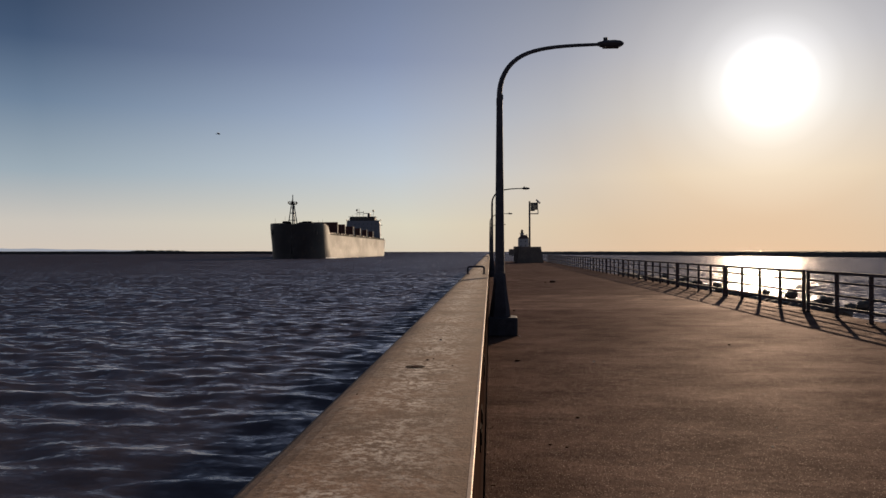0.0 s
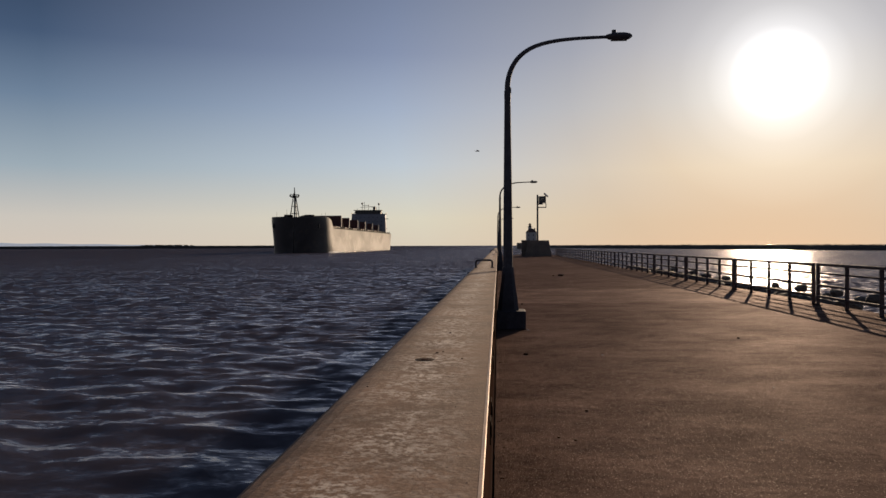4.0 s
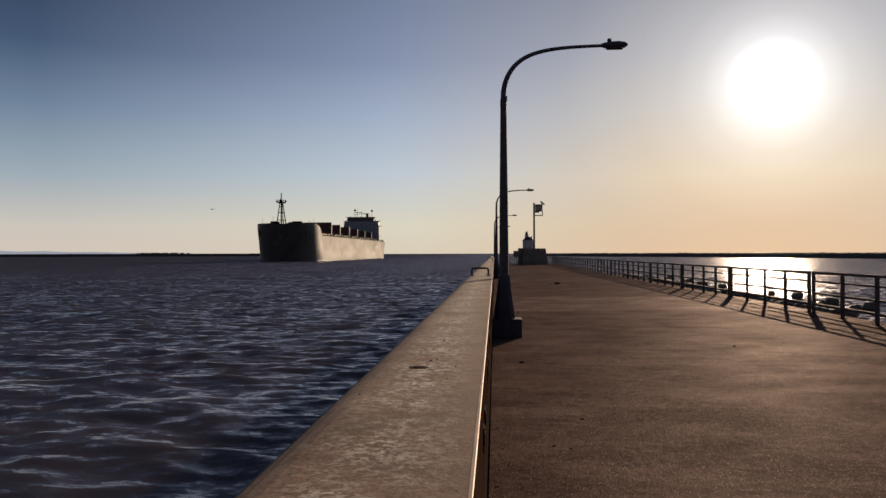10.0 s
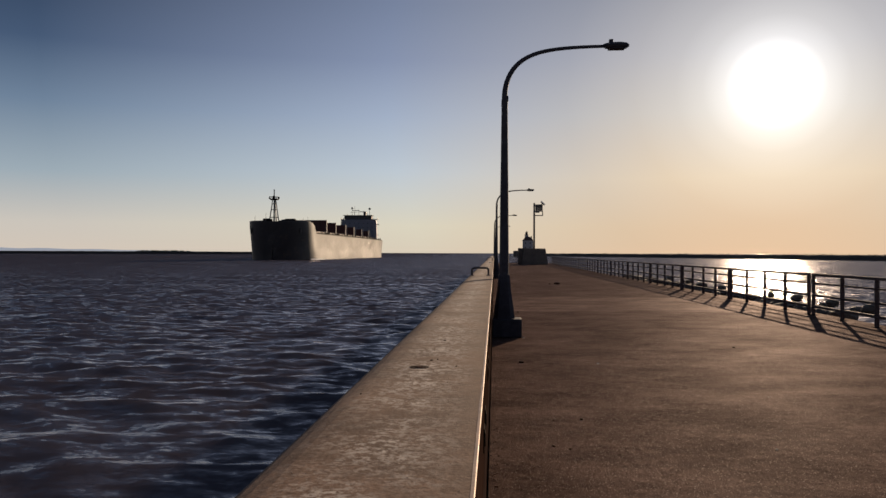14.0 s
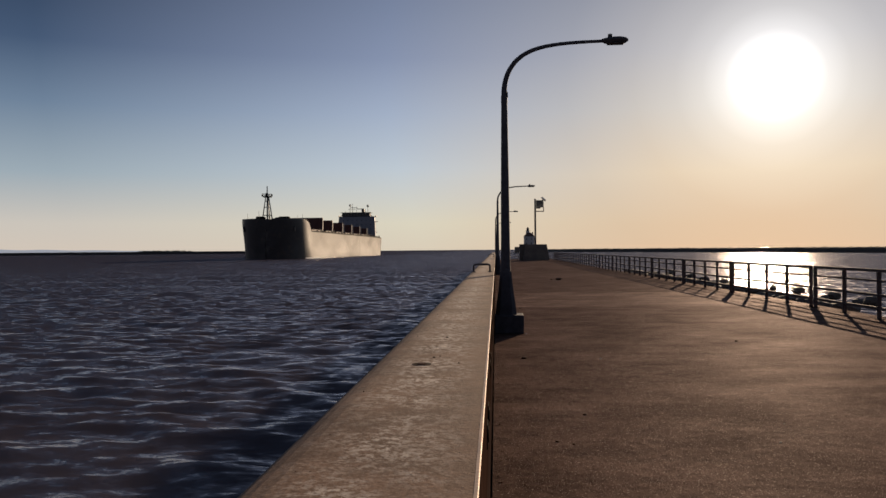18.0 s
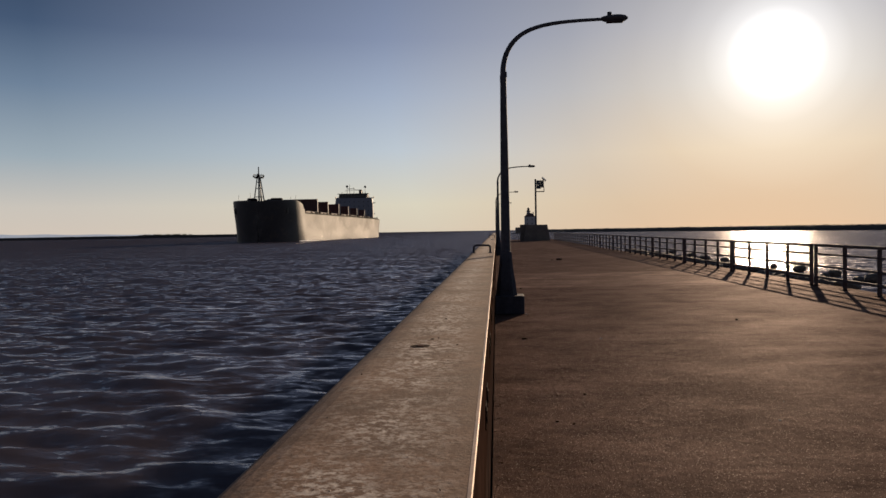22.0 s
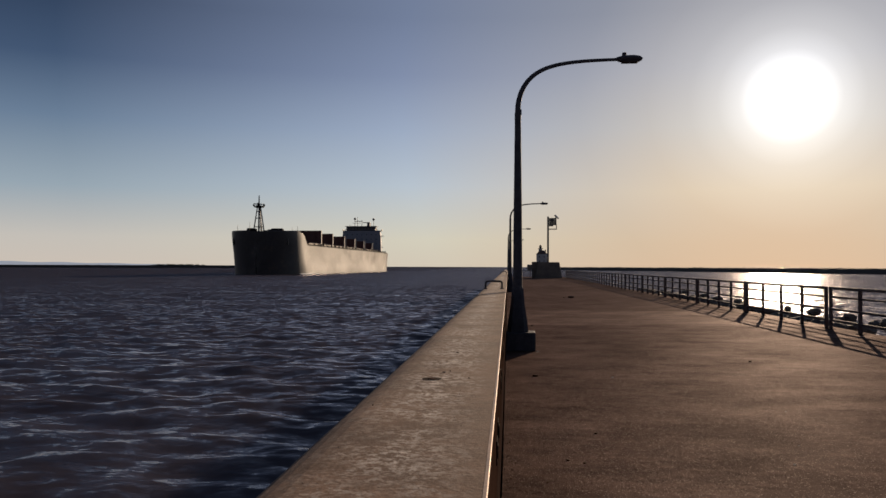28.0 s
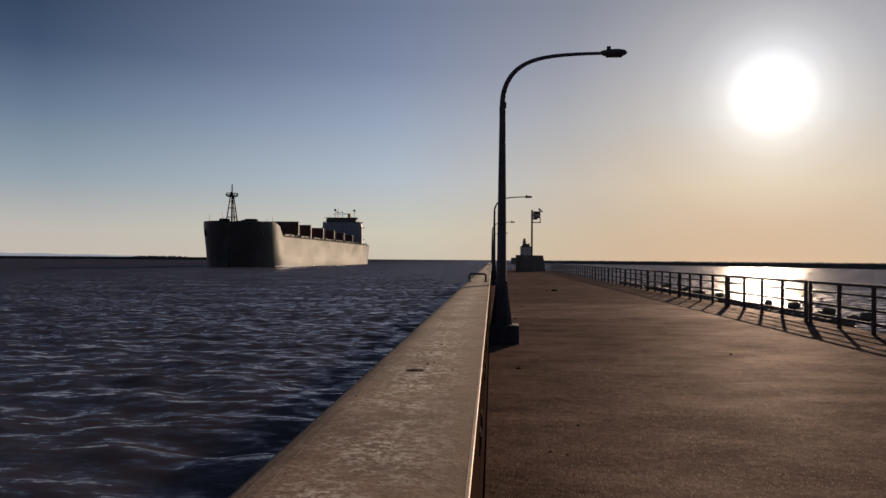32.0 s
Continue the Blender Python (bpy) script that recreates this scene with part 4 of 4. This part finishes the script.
def make_scrub():
    rng = random.Random(9)
    bm = bmesh.new()
    spots = []
    for _ in range(230):
        k = rng.randrange(2, len(RIGHT_LINE) - 1)
        f = rng.random()
        (ax, ay), (bx, by) = RIGHT_LINE[k - 1], RIGHT_LINE[k]
        spots.append((ax + (bx - ax) * f, ay + (by - ay) * f, 1.0, rng.uniform(0.15, 0.42)))
    for _ in range(90):
        f = rng.random()
        spots.append((-470 + 60 * f + rng.uniform(-4, 4), 990 + 10 * f, 1.8, rng.uniform(0.6, 1.5)))
    for x, y, z, r in spots:
        for _ in range(7):
            m = Matrix.Translation((x + rng.uniform(-r, r) * 1.6, y + rng.uniform(-r, r), z + rng.uniform(0, r))) @ Euler((rng.random() * 6, rng.random() * 6, 0)).to_matrix().to_4x4() @ Matrix.Diagonal((1, rng.uniform(0.5, 1), rng.uniform(0.4, 0.9), 1))
            bmesh.ops.create_icosphere(bm, subdivisions=1, radius=r * rng.uniform(0.3, 0.6), matrix=m)
    ob = link("scrub", bm, BUSH)
    tagged(ob, "dark low scrub growing on the rubble breakwaters", "bushes", kind="stuff")


make_scrub()


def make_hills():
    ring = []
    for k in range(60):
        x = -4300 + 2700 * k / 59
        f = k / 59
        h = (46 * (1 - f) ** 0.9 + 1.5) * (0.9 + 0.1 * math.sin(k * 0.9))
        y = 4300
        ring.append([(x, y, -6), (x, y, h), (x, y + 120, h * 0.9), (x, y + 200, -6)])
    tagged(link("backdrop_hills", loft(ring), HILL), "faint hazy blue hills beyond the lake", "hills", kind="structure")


make_hills()


# ---- riprap beside the pier ----
def make_riprap():
    rng = random.Random(21)
    meshes = []
    for k in range(9):
        bm = stone(rng, 0.5 * rng.uniform(0.8, 1.3), 0.5 * rng.uniform(0.8, 1.4), 0.36 * rng.uniform(0.8, 1.3))
        me = bpy.data.meshes.new("boulder")
        bm.to_mesh(me)
        bm.free()
        me.materials.append(ROCK)
        meshes.append(me)

    def put(x, y, z, s):
        ob = new("boulder", rng.choice(meshes))
        ob.matrix_basis = pose(x, y, z, rng.uniform(-20, 20), rng.uniform(-20, 20), rng.uniform(0, 360)) @ Matrix.Scale(s, 4)
        tagged(ob, "dark wet riprap boulder beside the pier", "boulder", "riprap boulders")
    # boulders awash along the edge of the old rubble mound
    for _ in range(70):
        y = 24 + 86 * rng.random()
        put(19.6 + rng.gauss(0, 0.8), y, WATER_Z - rng.uniform(0.22, 0.42), rng.uniform(0.6, 1.0))
    for x, y, z, s in ((19.8, 56.5, 0.22, 0.66), (20.4, 53.4, 0.22, 0.7), (20.4, 48.0, 0.2, 0.7), (19.7, 47.6, 0.02, 0.62), (20.2, 42.9, 0.22, 0.68), (19.9, 43.6, 0.08, 0.6),
                       (19.6, 74.2, 0.12, 0.95), (19.7, 68.1, 0.12, 0.95), (16.7, 40.2, -0.12, 0.66), (16.7, 36.8, -0.12, 0.7), (20.2, 82.0, 0.1, 0.95), (20.6, 92.0, 0.1, 1.0)):
        put(x, y, WATER_Z + z, s)
    # flat stones packed against the pier's edge further out
    for k in range(52):
        y = 20.9 + 0.62 * k + rng.uniform(-0.2, 0.2)
        put(8.95 + rng.uniform(-0.12, 0.25), y, -0.24 + rng.uniform(-0.07, 0.05) + 0.002 * k, rng.uniform(0.6, 0.9))
    # toe of the mound
    n = 40
    rings = []
    for k in range(n + 1):
        y = -12 + 130 * k / n
        rings.append([(8.2, y, -5), (8.2, y, -0.55 + rng.uniform(-0.05, 0.05) if y > 20.5 else -2.1), (9.6, y, -0.7 if y > 20.5 else -2.1), (11.5, y, -2.1), (14.5, y, -2.2 + rng.uniform(-0.1, 0.1)), (21.5, y, -2.3), (25, y, -5)])
    tagged(link("rubble_bed", loft(rings), ROCK), "dark rubble stone bed along the pier's foot", "rubble", kind="structure")


make_riprap()


# ---- gulls ----
def make_gull():
    g = empty("gull")
    tagged(g, "small dark gull gliding in the evening sky", "bird", "gulls over the lake")
    body_ = [[(0.06 * w * c, u, 0.06 * w * s) for c, s in ((math.cos(q), math.sin(q)) for q in [2 * math.pi * k / 8 for k in range(8)])] for u, w in ((-0.25, 0.1), (-0.18, 0.6), (0, 1.0), (0.15, 0.7), (0.27, 0.25))]
    part("body", loft(body_), FEATHER, g, smooth=True)
    for s in (-1, 1):
        wing = [[(s * x, y0, z), (s * x, y1, z), (s * x, y1, z + t), (s * x, y0, z + t)] for x, y0, y1, z, t in ((0.03, -0.09, 0.1, 0.02, 0.025), (0.3, -0.12, 0.05, 0.12, 0.02), (0.55, -0.03, 0.09, 0.10, 0.012), (0.72, 0.06, 0.1, 0.06, 0.008))]
        part("wing", loft(wing), FEATHER, g)
    part("tail", loft([[(-0.03, 0.25, 0), (0.03, 0.25, 0), (0.03, 0.25, 0.02), (-0.03, 0.25, 0.02)], [(-0.08, 0.42, 0), (0.08, 0.42, 0), (0.08, 0.42, 0.012), (-0.08, 0.42, 0.012)]]), FEATHER, g)
    return g


gull_crossing = make_gull()
gull_trailing = copy_thing(gull_crossing, pose(0, 0, 0))
gull_turning = copy_thing(gull_crossing, pose(0, 0, 0))
gull_near = copy_thing(gull_crossing, pose(0, 0, 0))


# ---- what moves ----
def fly(gull, rows):
    """Keys a gull along rows of seconds and place, its beak along its way."""
    keyed = []
    for i, (t, *p) in enumerate(rows):
        a, b = rows[max(i - 1, 0)], rows[min(i + 1, len(rows) - 1)]
        way = math.atan2(b[2] - a[2], b[1] - a[1])
        keyed.append((t, pose(*p, 0, 0, math.degrees(way) + 90)))
    walk(gull, keyed)


def motions():
    # the ship comes in at a steady 2.5 m/s
    turn0, rate, x16, y16, speed, gain_ = 0.0219, 0.0002, -89.11, 297.45, 2.515, 0.0029
    rows = []
    for k in range(9):
        t = 4.0 * k
        d = speed * (t - 16) + 0.5 * gain_ * (t - 16) ** 2
        mean = turn0 + 0.5 * rate * (t - 16) - 0.0013
        rows.append((t, pose(x16 - math.sin(mean) * d, y16 - math.cos(mean) * d, WATER_Z, 0, 0, -math.degrees(turn0 - 0.0117 + rate * (t - 16)))))
    walk(ship, rows)
    fly(gull_crossing, [(0, -40.2, 111.7, 19.0), (1, -29.3, 115.1, 18.8), (2, -17.3, 117.6, 18.1), (3.5, -6.5, 118.9, 16.1), (5.5, 9.5, 118.7, 16.0), (7, 22.9, 117.1, 14.6),
                        (8.5, 37.5, 113.3, 15.1), (9.5, 50.8, 107.9, 14.6), (14, 102, 86, 14), (22, 200, 40, 16), (32, 320, -20, 18)])
    fly(gull_trailing, [(0, -40.5, 112.1, 19.1), (2, -17.5, 118.0, 18.2), (3.5, -6.8, 119.3, 16.2), (5.5, 9.2, 119.1, 16.1), (7, 22.5, 117.5, 14.6), (8.5, 36.6, 113.7, 15.0), (9.5, 48.4, 109.2, 14.4), (14, 98, 88, 14), (22, 194, 42, 16), (32, 312, -16, 18)])
    fly(gull_turning, [(0, -108, 80, 10.4), (3, -91, 95, 10.1), (6, -72.3, 107.7, 9.8), (7, -66.3, 111.5, 10.2), (8, -57, 116.5, 10.4), (9, -48.4, 120.6, 9.4), (10, -46.0, 122.5, 8.8),
                       (11, -50.5, 121.5, 8.4), (12, -57.5, 117.5, 8.2), (13, -64.3, 112.8, 8.4), (13.8, -70.5, 108, 8.9), (18, -104, 84, 10), (25, -160, 40, 12), (32, -215, -5, 14)])
    fly(gull_near, [(0, -46, 62, 33), (4, -18, 55, 27), (8, 10, 47, 20), (9.3, 19.4, 43.9, 15.5), (9.6, 21.4, 43.0, 14.8), (12, 40, 37, 12), (20, 100, 18, 12), (32, 190, -8, 14)])
    # the chop runs in towards the harbour
    walk(water, [(0, pose(0, 0, WATER_Z)), (16, pose(-3.2, -14.4, WATER_Z)), (32, pose(-6.4, -28.8, WATER_Z))])


motions()
